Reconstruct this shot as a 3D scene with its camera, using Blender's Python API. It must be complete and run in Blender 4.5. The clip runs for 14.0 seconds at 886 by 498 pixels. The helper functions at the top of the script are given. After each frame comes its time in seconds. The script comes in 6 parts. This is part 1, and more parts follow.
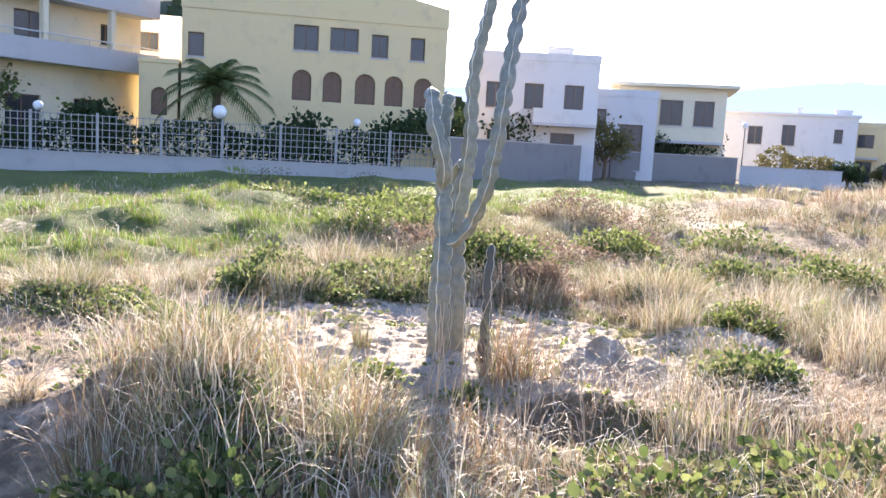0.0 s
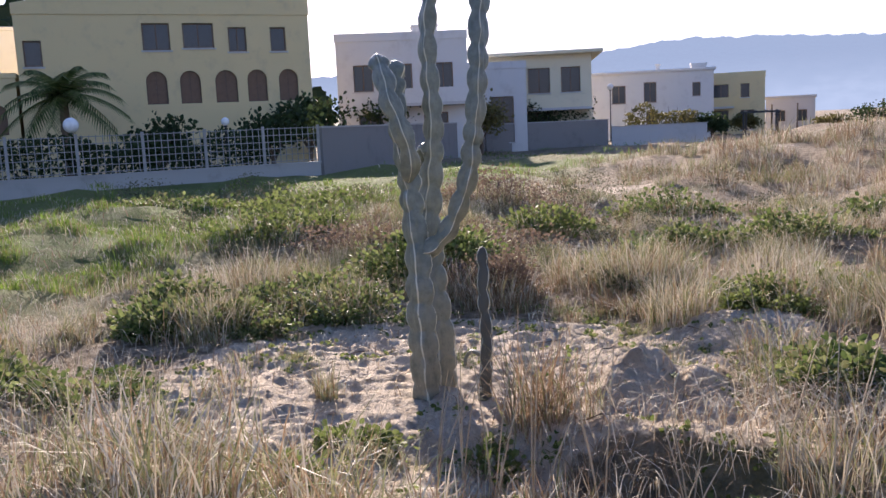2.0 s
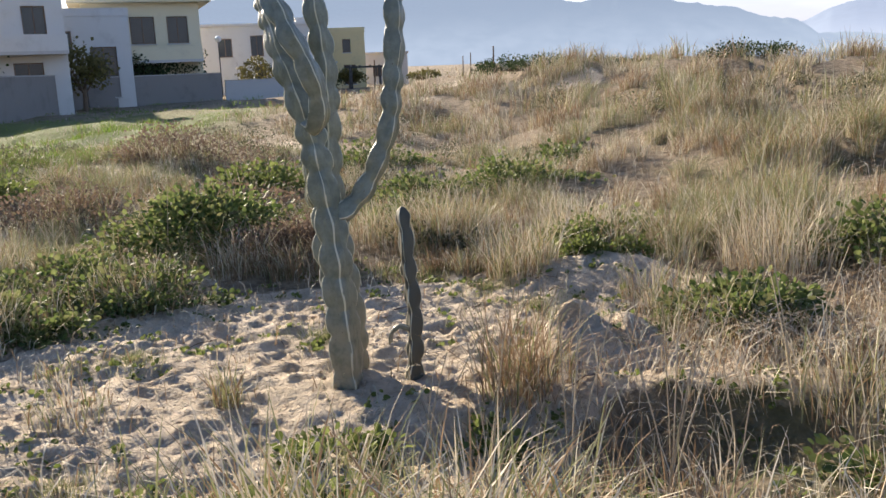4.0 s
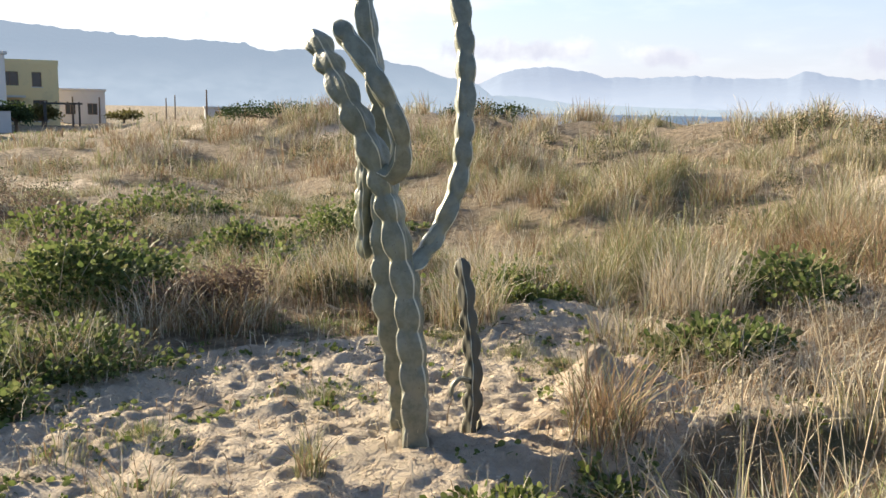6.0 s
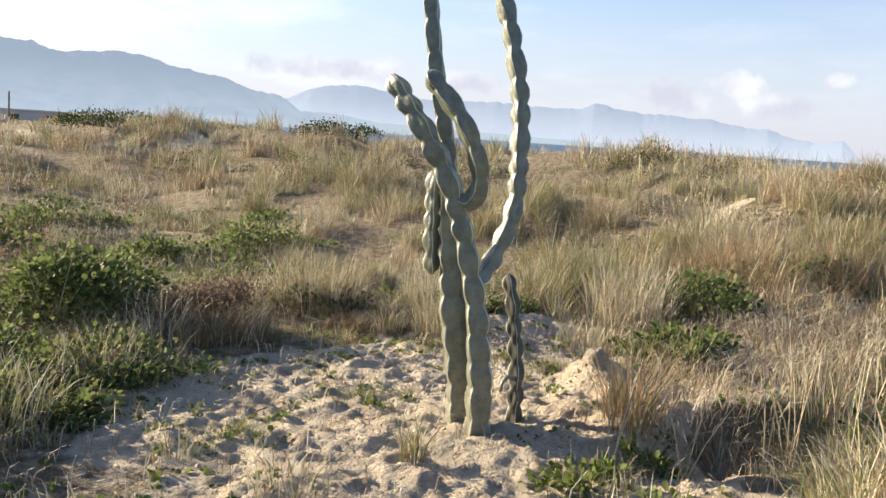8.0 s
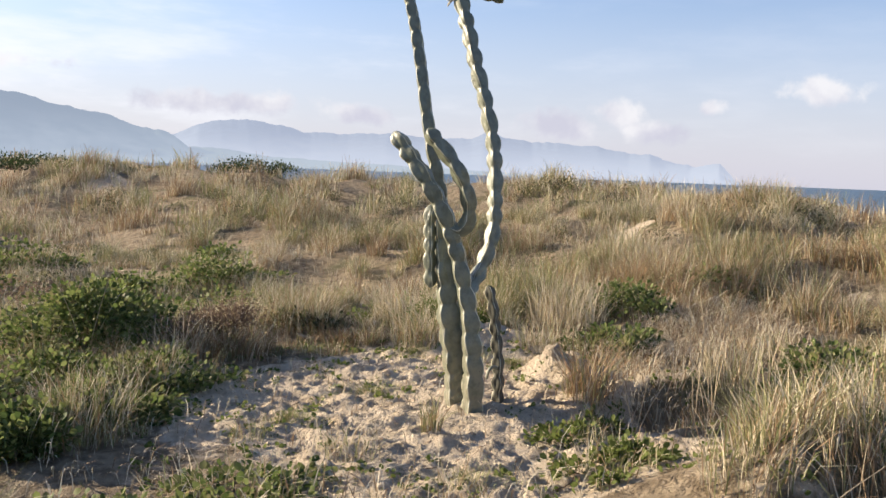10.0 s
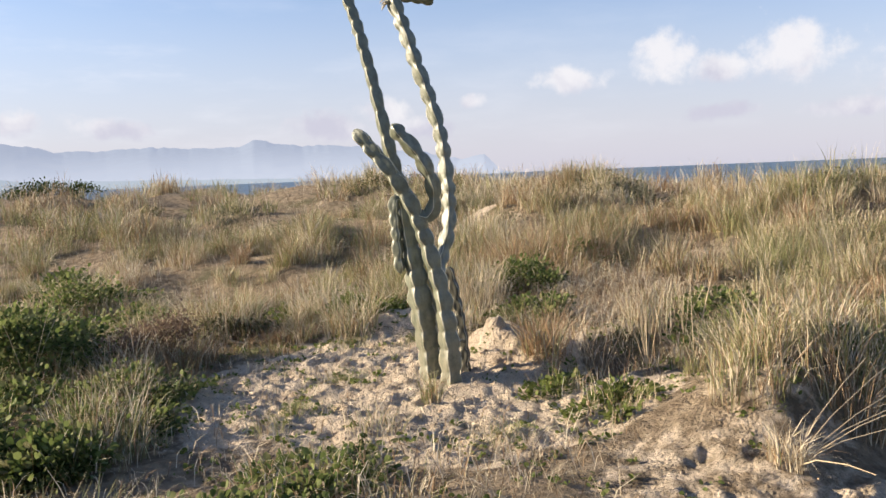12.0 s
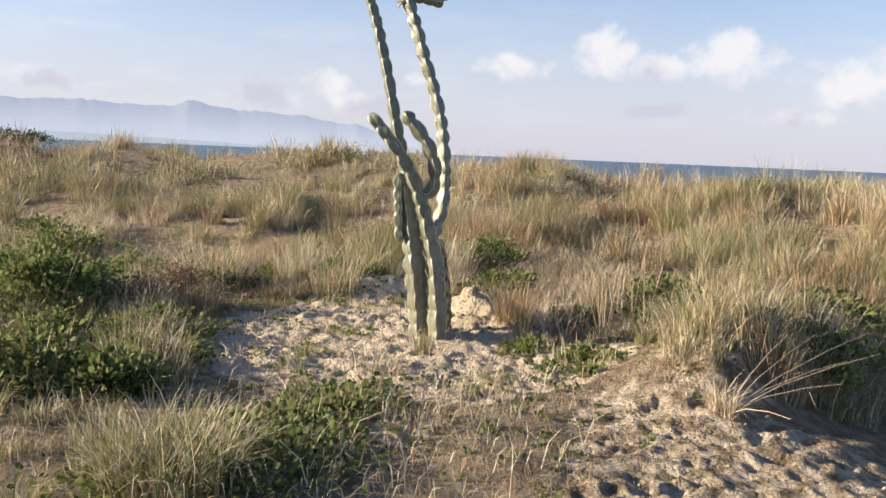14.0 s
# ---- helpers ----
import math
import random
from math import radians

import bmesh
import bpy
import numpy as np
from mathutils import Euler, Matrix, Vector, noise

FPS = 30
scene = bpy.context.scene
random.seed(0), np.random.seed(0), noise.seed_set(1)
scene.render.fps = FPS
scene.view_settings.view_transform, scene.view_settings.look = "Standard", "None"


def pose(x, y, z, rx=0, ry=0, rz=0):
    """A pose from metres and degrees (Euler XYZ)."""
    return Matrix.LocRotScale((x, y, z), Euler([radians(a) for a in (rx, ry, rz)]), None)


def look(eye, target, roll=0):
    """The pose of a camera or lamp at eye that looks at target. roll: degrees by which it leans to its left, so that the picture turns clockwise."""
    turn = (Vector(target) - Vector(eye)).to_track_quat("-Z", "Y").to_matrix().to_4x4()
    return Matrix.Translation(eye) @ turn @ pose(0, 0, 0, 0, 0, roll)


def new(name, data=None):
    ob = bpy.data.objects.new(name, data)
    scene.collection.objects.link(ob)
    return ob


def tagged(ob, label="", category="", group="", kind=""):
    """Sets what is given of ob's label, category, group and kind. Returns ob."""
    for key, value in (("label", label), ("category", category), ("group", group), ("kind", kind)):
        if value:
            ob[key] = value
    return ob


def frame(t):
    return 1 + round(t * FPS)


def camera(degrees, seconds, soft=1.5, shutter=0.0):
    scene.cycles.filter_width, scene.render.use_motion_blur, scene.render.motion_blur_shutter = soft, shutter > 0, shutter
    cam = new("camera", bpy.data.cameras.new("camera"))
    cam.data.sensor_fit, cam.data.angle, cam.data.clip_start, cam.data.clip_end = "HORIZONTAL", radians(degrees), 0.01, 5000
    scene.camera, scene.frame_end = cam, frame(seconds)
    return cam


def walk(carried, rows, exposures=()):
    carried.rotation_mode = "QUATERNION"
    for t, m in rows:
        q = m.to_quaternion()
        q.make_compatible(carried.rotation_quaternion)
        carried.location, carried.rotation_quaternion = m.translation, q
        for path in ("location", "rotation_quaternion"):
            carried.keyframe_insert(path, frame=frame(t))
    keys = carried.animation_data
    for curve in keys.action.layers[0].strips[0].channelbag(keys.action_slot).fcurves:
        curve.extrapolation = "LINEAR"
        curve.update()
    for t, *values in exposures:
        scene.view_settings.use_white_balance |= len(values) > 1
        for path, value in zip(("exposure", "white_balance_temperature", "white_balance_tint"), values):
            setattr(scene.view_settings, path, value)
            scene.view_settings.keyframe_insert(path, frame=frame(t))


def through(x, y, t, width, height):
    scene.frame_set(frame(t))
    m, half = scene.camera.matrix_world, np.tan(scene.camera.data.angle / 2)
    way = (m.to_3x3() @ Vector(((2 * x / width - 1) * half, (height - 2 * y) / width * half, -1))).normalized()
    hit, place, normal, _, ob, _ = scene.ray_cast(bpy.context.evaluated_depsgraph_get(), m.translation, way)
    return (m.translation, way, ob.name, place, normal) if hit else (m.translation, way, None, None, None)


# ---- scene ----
cam = camera(54.0, 14.0, 1.5)
PATH = [
    (0, (4.138, -5.015, 1.624), (2.855, -3.502, 1.377), 3.3),
    (0.5, (3.936, -4.722, 1.595), (2.646, -3.209, 1.379), 0.1),
    (1, (3.532, -4.565, 1.57), (2.323, -2.996, 1.293), -1.9),
    (1.5, (3.139, -4.398, 1.573), (1.993, -2.778, 1.327), -0.2),
    (2, (2.73, -4.233, 1.578), (1.676, -2.556, 1.3), -2.6),
    (2.5, (2.304, -4.133, 1.569), (1.491, -2.328, 1.285), -1.9),
    (2.7, (2.151, -4.129, 1.586), (1.417, -2.298, 1.256), -2.5),
    (4.8, (0.109, -4.257, 1.579), (0.137, -2.302, 1.156), 0.6),
    (5, (-0.087, -4.246, 1.598), (-0.018, -2.282, 1.227), 1.2),
    (5.5, (-0.546, -4.228, 1.626), (-0.238, -2.287, 1.253), 0.1),
    (6, (-0.891, -4.079, 1.619), (-0.404, -2.165, 1.304), 1.0),
    (6.5, (-1.346, -4.04, 1.653), (-0.697, -2.171, 1.363), 1.3),
    (7, (-1.764, -4.106, 1.633), (-0.996, -2.283, 1.338), 2.0),
    (7.5, (-2.079, -4.117, 1.66), (-1.21, -2.337, 1.389), 1.1),
    (8, (-2.422, -4.278, 1.674), (-1.519, -2.512, 1.416), 3.7),
    (8.2, (-2.565, -4.427, 1.686), (-1.6, -2.693, 1.432), 2.9),
    (10.3, (-3.809, -5.118, 1.719), (-2.631, -3.508, 1.574), 2.1),
    (10.5, (-3.917, -5.039, 1.701), (-2.673, -3.478, 1.58), 1.7),
    (11, (-4.283, -4.868, 1.701), (-2.955, -3.376, 1.603), 0.1),
    (11.5, (-4.701, -4.715, 1.648), (-3.263, -3.344, 1.419), -2.1),
    (12, (-5.012, -4.565, 1.631), (-3.526, -3.237, 1.46), -2.3),
    (12.5, (-5.283, -4.477, 1.61), (-3.734, -3.229, 1.401), -1.2),
    (13, (-5.655, -4.468, 1.659), (-4.036, -3.325, 1.389), -1.7),
    (13.5, (-5.898, -4.573, 1.679), (-4.295, -3.413, 1.389), 0.5),
    (14, (-6.127, -4.803, 1.671), (-4.544, -3.601, 1.453), 2.4),
]
walk(cam, [(t, look(eye, target, roll)) for t, eye, target, roll in PATH],
     [(0.0, 2.55, 5900, 18), (1.0, 1.90, 5850, 21), (2.5, 1.38, 5850, 20), (5.0, 1.44, 6450, 6), (6.5, 1.46, 6470, 6), (8.0, 1.38, 6430, 6), (11.0, 1.16, 6500, 11), (14.0, 1.18, 6500, 10)])

# ---- daylight ----
SUN_AZ, SUN_EL = 38.3, 18.5          # degrees left of +y, and above the horizon
sun_way = Vector((-math.sin(radians(SUN_AZ)) * math.cos(radians(SUN_EL)),
                  math.cos(radians(SUN_AZ)) * math.cos(radians(SUN_EL)), math.sin(radians(SUN_EL))))
sun_data = bpy.data.lights.new("sun", "SUN")
sun_data.energy, sun_data.angle, sun_data.color = 5.0, radians(0.6), (1.0, 0.84, 0.63)
sun = new("sun", sun_data)
sun.matrix_world = look(sun_way * 50, (0, 0, 0))

world = bpy.data.worlds.new("sky")
scene.world = world
world.use_nodes = True


class Nodes:
    """Short forms for node trees."""

    def __init__(self, tree):
        self.tree = tree

    def add(self, kind, **values):
        node = self.tree.nodes.new("ShaderNode" + kind)
        for key, value in values.items():
            setattr(node, key, value)
        return node

    def put(self, socket, value):
        if isinstance(value, bpy.types.NodeSocket):
            self.tree.links.new(value, socket)
        elif value is not None:
            socket.default_value = value

    def math(self, op, a, b=None, c=None):
        node = self.add("Math", operation=op)
        for n, v in enumerate((a, b, c)):
            self.put(node.inputs[n], v)
        return node.outputs[0]

    def mix(self, fac, a, b):
        node = self.add("Mix", data_type="RGBA")
        self.put(node.inputs[0], fac)
        self.put(node.inputs[6], a)
        self.put(node.inputs[7], b)
        return node.outputs[2]

    def noise(self, vector, scale, detail=4.0, rough=0.55):
        node = self.add("TexNoise")
        self.put(node.inputs["Vector"], vector)
        for key, v in (("Scale", scale), ("Detail", detail), ("Roughness", rough)):
            self.put(node.inputs[key], v)
        return node.outputs["Fac"]

    def step(self, value, low, high, to_low=0.0, to_high=1.0):
        node = self.add("MapRange", interpolation_type="SMOOTHSTEP")
        for n, v in enumerate((value, low, high, to_low, to_high)):
            self.put(node.inputs[n], v)
        return node.outputs[0]


def build_sky():
    tree = world.node_tree
    n = Nodes(tree)
    back = tree.nodes["Background"]
    sky = n.add("TexSky", sky_type="NISHITA", sun_disc=False, sun_elevation=radians(SUN_EL), sun_rotation=radians(-SUN_AZ),
                air_density=1.0, dust_density=0.8, ozone_density=3.0)
    way = n.add("TexCoord").outputs["Generated"]
    cut = n.add("SeparateXYZ")
    n.put(cut.inputs[0], way)
    az = n.math("DEGREES", n.math("ARCTAN2", n.math("MULTIPLY", cut.outputs[0], -1.0), cut.outputs[1]))
    el = n.math("DEGREES", n.math("ARCSINE", cut.outputs[2]))
    # cumulus: azimuth, height, half width, half height in degrees
    most = None
    for a, e, w, h in ((-56.8, 5.7, 3.0, 1.3), (-62.7, 6.8, 2.3, 2.0), (-66.2, 5.9, 2.6, 1.3), (-70.2, 6.4, 4.0, 2.7), (-78.6, 5.1, 6.0, 2.2), (-50.4, 4.6, 1.3, 0.7), (-66, 3.2, 3.0, 0.8), (-74, 3.0, 4.0, 0.8),
                       (-20, 3.9, 7.5, 1.2), (-28, 3.6, 3.6, 0.9), (-41.5, 3.2, 3.4, 1.4), (-44.5, 4.2, 2.6, 1.3), (-47.0, 3.0, 3.0, 1.0), (-5, 5.6, 6.5, 0.8), (9, 5.4, 9.0, 1.7), (-92, 6.0, 7.0, 2.4),
                       (30, 12, 12.0, 3.0)):
        dx = n.math("DIVIDE", n.math("SUBTRACT", az, a), w)
        dy = n.math("DIVIDE", n.math("SUBTRACT", el, e), h)
        d = n.math("SQRT", n.math("ADD", n.math("MULTIPLY", dx, dx), n.math("MULTIPLY", dy, dy)))
        d = n.math("SUBTRACT", 1.0, d)
        most = d if most is None else n.math("MAXIMUM", most, d)
    puff = n.noise(way, 24.0, 7.0, 0.6)
    heap = n.step(n.math("ADD", most, n.math("MULTIPLY", n.math("SUBTRACT", puff, 0.5), 2.1)), 0.1, 0.75)
    flat = n.add("Mapping")
    n.put(flat.inputs["Vector"], way)
    flat.inputs["Scale"].default_value = (2.0, 2.0, 9.0)
    veil = n.step(n.noise(flat.outputs[0], 2.2, 6.0, 0.6), 0.46, 0.74)
    low = n.math("MULTIPLY", n.step(cut.outputs[2], 0.0, 0.05), n.step(cut.outputs[2], 0.30, 0.08))
    sunward = n.step(n.math("ABSOLUTE", n.math("SUBTRACT", az, SUN_AZ)), 95.0, 25.0, 0.12, 0.8)
    veil = n.math("MULTIPLY", n.math("MULTIPLY", veil, low), sunward)
    tone = n.mix(n.step(n.math("ADD", n.noise(way, 15.0, 5.0), n.step(el, 2.2, 7.0, -0.12, 0.15)), 0.33, 0.66), (3.35, 3.32, 3.9, 1), (4.9, 4.82, 4.95, 1))
    clear = n.add("VectorMath", operation="MULTIPLY")
    n.put(clear.inputs[0], sky.outputs[0])
    clear.inputs[1].default_value = (1.03, 0.965, 1.03)
    hazy = n.mix(n.step(el, 16.0, -1.0, 0.0, 0.85), clear.outputs[0], (3.75, 3.70, 4.30, 1))
    cover = n.mix(n.math("MULTIPLY", heap, 0.9), n.mix(veil, hazy, (5.5, 5.5, 5.8, 1)), tone)
    n.put(back.inputs["Color"], cover)
    back.inputs["Strength"].default_value = 0.085


build_sky()


# ---- materials ----
def material(name, build):
    m = bpy.data.materials.new(name)
    m.use_nodes = True
    n = Nodes(m.node_tree)
    build(n, m.node_tree.nodes["Principled BSDF"])
    return m


def bump(n, shader, height, strength, distance):
    node = n.add("Bump")
    n.put(node.inputs["Height"], height)
    node.inputs["Strength"].default_value, node.inputs["Distance"].default_value = strength, distance
    n.put(shader.inputs["Normal"], node.outputs[0])


def rgb(r, g, b):
    return (r, g, b, 1.0)


def ground_look(n, sh):
    at = n.add("NewGeometry").outputs["Position"]
    bare = n.add("Attribute", attribute_name="bare").outputs["Fac"]
    fine, mid, wide = n.noise(at, 60.0, 5.0), n.noise(at, 7.0, 5.0, 0.65), n.noise(at, 0.7, 4.0)
    sand = n.mix(n.step(mid, 0.3, 0.7), rgb(0.60, 0.492, 0.36), rgb(0.79, 0.66, 0.50))
    sand = n.mix(n.step(n.noise(at, 2.3, 5.0, 0.7), 0.50, 0.68, 0.0, 0.6), sand, rgb(0.44, 0.322, 0.21))
    sand = n.mix(n.step(fine, 0.64, 0.76), sand, rgb(0.26, 0.20, 0.14))
    litter = n.mix(n.step(mid, 0.35, 0.65), rgb(0.21, 0.16, 0.105), rgb(0.42, 0.335, 0.23))
    litter = n.mix(n.step(wide, 0.5, 0.68, 0.0, 0.7), litter, rgb(0.11, 0.12, 0.05))
    turf = n.add("Attribute", attribute_name="turf").outputs["Fac"]
    litter = n.mix(n.math("MULTIPLY", turf, n.step(mid, 0.2, 0.6, 0.45, 0.95)), litter, rgb(0.12, 0.17, 0.04))
    edge = n.math("ADD", bare, n.math("MULTIPLY", n.math("SUBTRACT", mid, 0.5), 0.9))
    n.put(sh.inputs["Base Color"], n.mix(n.step(edge, 0.32, 0.62), litter, sand))
    sh.inputs["Roughness"].default_value = 0.95
    sh.inputs["Specular IOR Level"].default_value = 0.15
    crumbs = n.add("TexVoronoi", feature="F1")
    n.put(crumbs.inputs["Vector"], at)
    crumbs.inputs["Scale"].default_value = 38.0
    lumps = n.math("ADD", n.math("MULTIPLY", n.math("ABSOLUTE", n.math("SUBTRACT", n.noise(at, 9.0, 3.0, 0.5), 0.5)), 1.6), n.noise(at, 22.0, 7.0, 0.75))
    lumps = n.math("SUBTRACT", lumps, n.math("MULTIPLY", crumbs.outputs["Distance"], n.step(n.noise(at, 5.0, 3.0), 0.42, 0.6, 0.0, 0.7)))
    bump(n, sh, n.math("ADD", n.math("MULTIPLY", fine, 0.5), lumps), 1.0, 0.075)


def island_look(colours, rough=0.7, through=0.0, gloss=0.12):
    """A look whose colour differs from piece to piece of one mesh."""
    def build(n, sh):
        geo = n.add("NewGeometry")
        ramp = n.add("ValToRGB")
        stops = ramp.color_ramp.elements
        while len(stops) < len(colours):
            stops.new(0.5)
        for k, c in enumerate(colours):
            stops[k].position, stops[k].color = k / max(1, len(colours) - 1), rgb(*c)
        n.put(ramp.inputs[0], geo.outputs["Random Per Island"])
        mottle = n.noise(geo.outputs["Position"], 9.0, 3.0)
        tint = n.mix(n.step(mottle, 0.3, 0.75, 0.0, 0.35), ramp.outputs[0], rgb(*[c * 0.55 for c in colours[0]]))
        n.put(sh.inputs["Base Color"], tint)
        sh.inputs["Roughness"].default_value = rough
        sh.inputs["Specular IOR Level"].default_value = gloss
        if through:
            thin = n.add("BsdfTranslucent")
            n.put(thin.inputs["Color"], tint)
            blend = n.add("MixShader")
            blend.inputs[0].default_value = through
            n.put(blend.inputs[1], sh.outputs[0])
            n.put(blend.inputs[2], thin.outputs[0])
            out = [k for k in n.tree.nodes if k.type == "OUTPUT_MATERIAL"][0]
            n.put(out.inputs["Surface"], blend.outputs[0])
    return build


def plaster(colour, dirt=(0.25, 0.22, 0.18), amount=0.3):
    def build(n, sh):
        at = n.add("NewGeometry").outputs["Position"]
        stain = n.step(n.noise(at, 0.9, 6.0, 0.65), 0.5, 0.8, 0.0, amount)
        n.put(sh.inputs["Base Color"], n.mix(stain, rgb(*colour), rgb(*dirt)))
        sh.inputs["Roughness"].default_value = 0.9
        bump(n, sh, n.noise(at, 25.0, 4.0), 0.3, 0.02)
    return build


def plain(colour, rough=0.6, metal=0.0):
    def build(n, sh):
        at = n.add("NewGeometry").outputs["Position"]
        tint = n.step(n.noise(at, 6.0, 5.0), 0.4, 0.7, 0.0, 0.35)
        n.put(sh.inputs["Base Color"], n.mix(tint, rgb(*colour), rgb(*[c * 0.6 for c in colour])))
        sh.inputs["Roughness"].default_value, sh.inputs["Metallic"].default_value = rough, metal
    return build


def cactus_skin(n, sh):
    at = n.add("NewGeometry").outputs["Position"]
    mid, fine = n.noise(at, 14.0, 5.0, 0.65), n.noise(at, 70.0, 4.0)
    green = n.mix(n.step(mid, 0.3, 0.7), rgb(0.108, 0.118, 0.082), rgb(0.195, 0.205, 0.145))
    low = n.add("SeparateXYZ")
    n.put(low.inputs[0], at)
    cork = n.math("MULTIPLY", n.step(low.outputs[2], 0.95, 0.0, 0.0, 0.75), n.step(mid, 0.3, 0.6))
    green = n.mix(cork, green, rgb(0.22, 0.20, 0.14))
    green = n.mix(n.step(fine, 0.66, 0.74), green, rgb(0.07, 0.06, 0.04))
    n.put(sh.inputs["Base Color"], green)
    sh.inputs["Roughness"].default_value = 0.42
    sh.inputs["Specular IOR Level"].default_value = 0.7
    bump(n, sh, n.math("ADD", mid, n.math("MULTIPLY", fine, 0.4)), 0.5, 0.012)


def water_look(n, sh):
    at = n.add("NewGeometry").outputs["Position"]
    sh.inputs["Base Color"].default_value = rgb(0.045, 0.085, 0.12)
    sh.inputs["Roughness"].default_value = 0.35
    wide = n.add("Mapping")
    n.put(wide.inputs["Vector"], at)
    wide.inputs["Scale"].default_value = (0.5, 0.18, 1.0)
    bump(n, sh, n.noise(wide.outputs[0], 1.0, 6.0), 1.0, 0.8)


def far_look(near_col, haze_glow, strength):
    """Distant hills: woods and rock, with the air's haze painted on as emission."""
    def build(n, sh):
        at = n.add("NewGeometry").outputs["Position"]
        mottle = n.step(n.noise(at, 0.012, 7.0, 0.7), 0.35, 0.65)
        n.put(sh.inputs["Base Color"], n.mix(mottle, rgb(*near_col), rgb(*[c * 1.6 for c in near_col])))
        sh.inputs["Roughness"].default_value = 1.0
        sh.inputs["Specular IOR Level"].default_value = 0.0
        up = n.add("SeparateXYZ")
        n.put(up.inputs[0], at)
        # haze put into the emission colour, paler towards the foot
        air = n.mix(n.step(up.outputs[2], 190.0, 0.0), rgb(*haze_glow), rgb(*[c * k for c, k in zip(haze_glow, (1.45, 1.4, 1.32))]))
        n.put(sh.inputs["Emission Color"], n.mix(n.math("MULTIPLY", mottle, 0.35), air, rgb(*[c * 0.9 for c in haze_glow])))
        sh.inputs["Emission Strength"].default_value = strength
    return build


GROUND = material("sand_and_litter", ground_look)
STRAW = material("dry_grass", island_look([(0.52, 0.435, 0.30), (0.69, 0.59, 0.425), (0.78, 0.69, 0.53), (0.50, 0.455, 0.30)], 0.6, 0.16))
BROWN = material("brown_grass", island_look([(0.22, 0.15, 0.09), (0.43, 0.297, 0.175), (0.33, 0.227, 0.135)], 0.7, 0.18))
GREEN = material("green_grass", island_look([(0.19, 0.20, 0.085), (0.30, 0.30, 0.135), (0.42, 0.39, 0.215)], 0.6, 0.25))
MEADOW = material("meadow_grass", island_look([(0.10, 0.165, 0.025), (0.19, 0.28, 0.045), (0.27, 0.35, 0.08)], 0.6, 0.4))
LEAF = material("leaf", island_look([(0.055, 0.085, 0.026), (0.125, 0.165, 0.048), (0.25, 0.285, 0.10), (0.18, 0.165, 0.085)], 0.6, 0.38))
HERB = material("bright_leaf", island_look([(0.10, 0.13, 0.035), (0.155, 0.19, 0.055), (0.22, 0.25, 0.085)], 0.6, 0.42))
DARKLEAF = material("dark_leaf", island_look([(0.03, 0.045, 0.018), (0.05, 0.075, 0.03), (0.07, 0.10, 0.035)], 0.6, 0.25))
SCRUB = material("scrub_leaf", island_look([(0.08, 0.085, 0.045), (0.13, 0.135, 0.07), (0.19, 0.18, 0.095), (0.16, 0.12, 0.08)], 0.7, 0.25))
RUSSET = material("russet_leaf", island_look([(0.16, 0.115, 0.085), (0.25, 0.18, 0.13), (0.20, 0.15, 0.105)], 0.8, 0.3))
OLIVE = material("olive_leaf", island_look([(0.13, 0.12, 0.04), (0.20, 0.17, 0.06), (0.16, 0.14, 0.05)], 0.6, 0.3))
TWIG = material("twig", plain((0.16, 0.11, 0.07), 0.8))
PALE_TWIG = material("dry_stalk", plain((0.50, 0.40, 0.26), 0.7))
SKIN = material("cactus_skin", cactus_skin)
# a darker skin for the short stem
DARKSKIN = material("dark_cactus_skin", plain((0.075, 0.072, 0.052), 0.7))
# corky rib edges, made paler to carry the sunlit lines in their colour
RIDGE = material("cactus_ridge_sunlit", plain((0.58, 0.55, 0.41), 0.65))
CORK = material("broken_cactus_flesh", plain((0.52, 0.46, 0.34), 0.8))
YELLOW = material("yellow_plaster", plaster((0.74, 0.58, 0.30)))
CREAM = material("cream_plaster", plaster((0.74, 0.66, 0.46)))
WHITE = material("white_plaster", plaster((0.66, 0.64, 0.60)))
GREY = material("grey_plaster", plaster((0.52, 0.50, 0.47)))
CONCRETE = material("concrete", plaster((0.42, 0.40, 0.36), (0.16, 0.15, 0.12), 0.5))
DARKWALL = material("weathered_plaster", plaster((0.24, 0.22, 0.20), (0.10, 0.09, 0.08), 0.5))
TILE = material("roof_tile", plain((0.36, 0.17, 0.10), 0.8))
FRAME = material("window_frame", plain((0.16, 0.10, 0.06), 0.6))
PANE = material("window_glass", plain((0.035, 0.04, 0.045), 0.12))
SHUTTER = material("shutter", plain((0.20, 0.12, 0.07), 0.7))
METAL = material("dark_metal", plain((0.05, 0.05, 0.05), 0.5, 0.6))
OPAL = material("opal_globe", plain((0.85, 0.85, 0.82), 0.2))
WHITE_SLAT = material("white_slat", plain((0.36, 0.34, 0.31), 0.7))
CLOD = material("caked_sand", island_look([(0.58, 0.475, 0.35), (0.50, 0.40, 0.29), (0.30, 0.22, 0.15), (0.42, 0.33, 0.24)], 0.95))
SEA = material("sea_water", water_look)
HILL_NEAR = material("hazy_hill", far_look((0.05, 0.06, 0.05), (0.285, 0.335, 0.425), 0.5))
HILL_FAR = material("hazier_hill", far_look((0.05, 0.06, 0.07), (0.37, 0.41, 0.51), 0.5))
HILL_WOOD = material("wooded_slope", island_look([(0.035, 0.05, 0.02), (0.06, 0.075, 0.03), (0.09, 0.09, 0.04)], 0.9, 0.0))


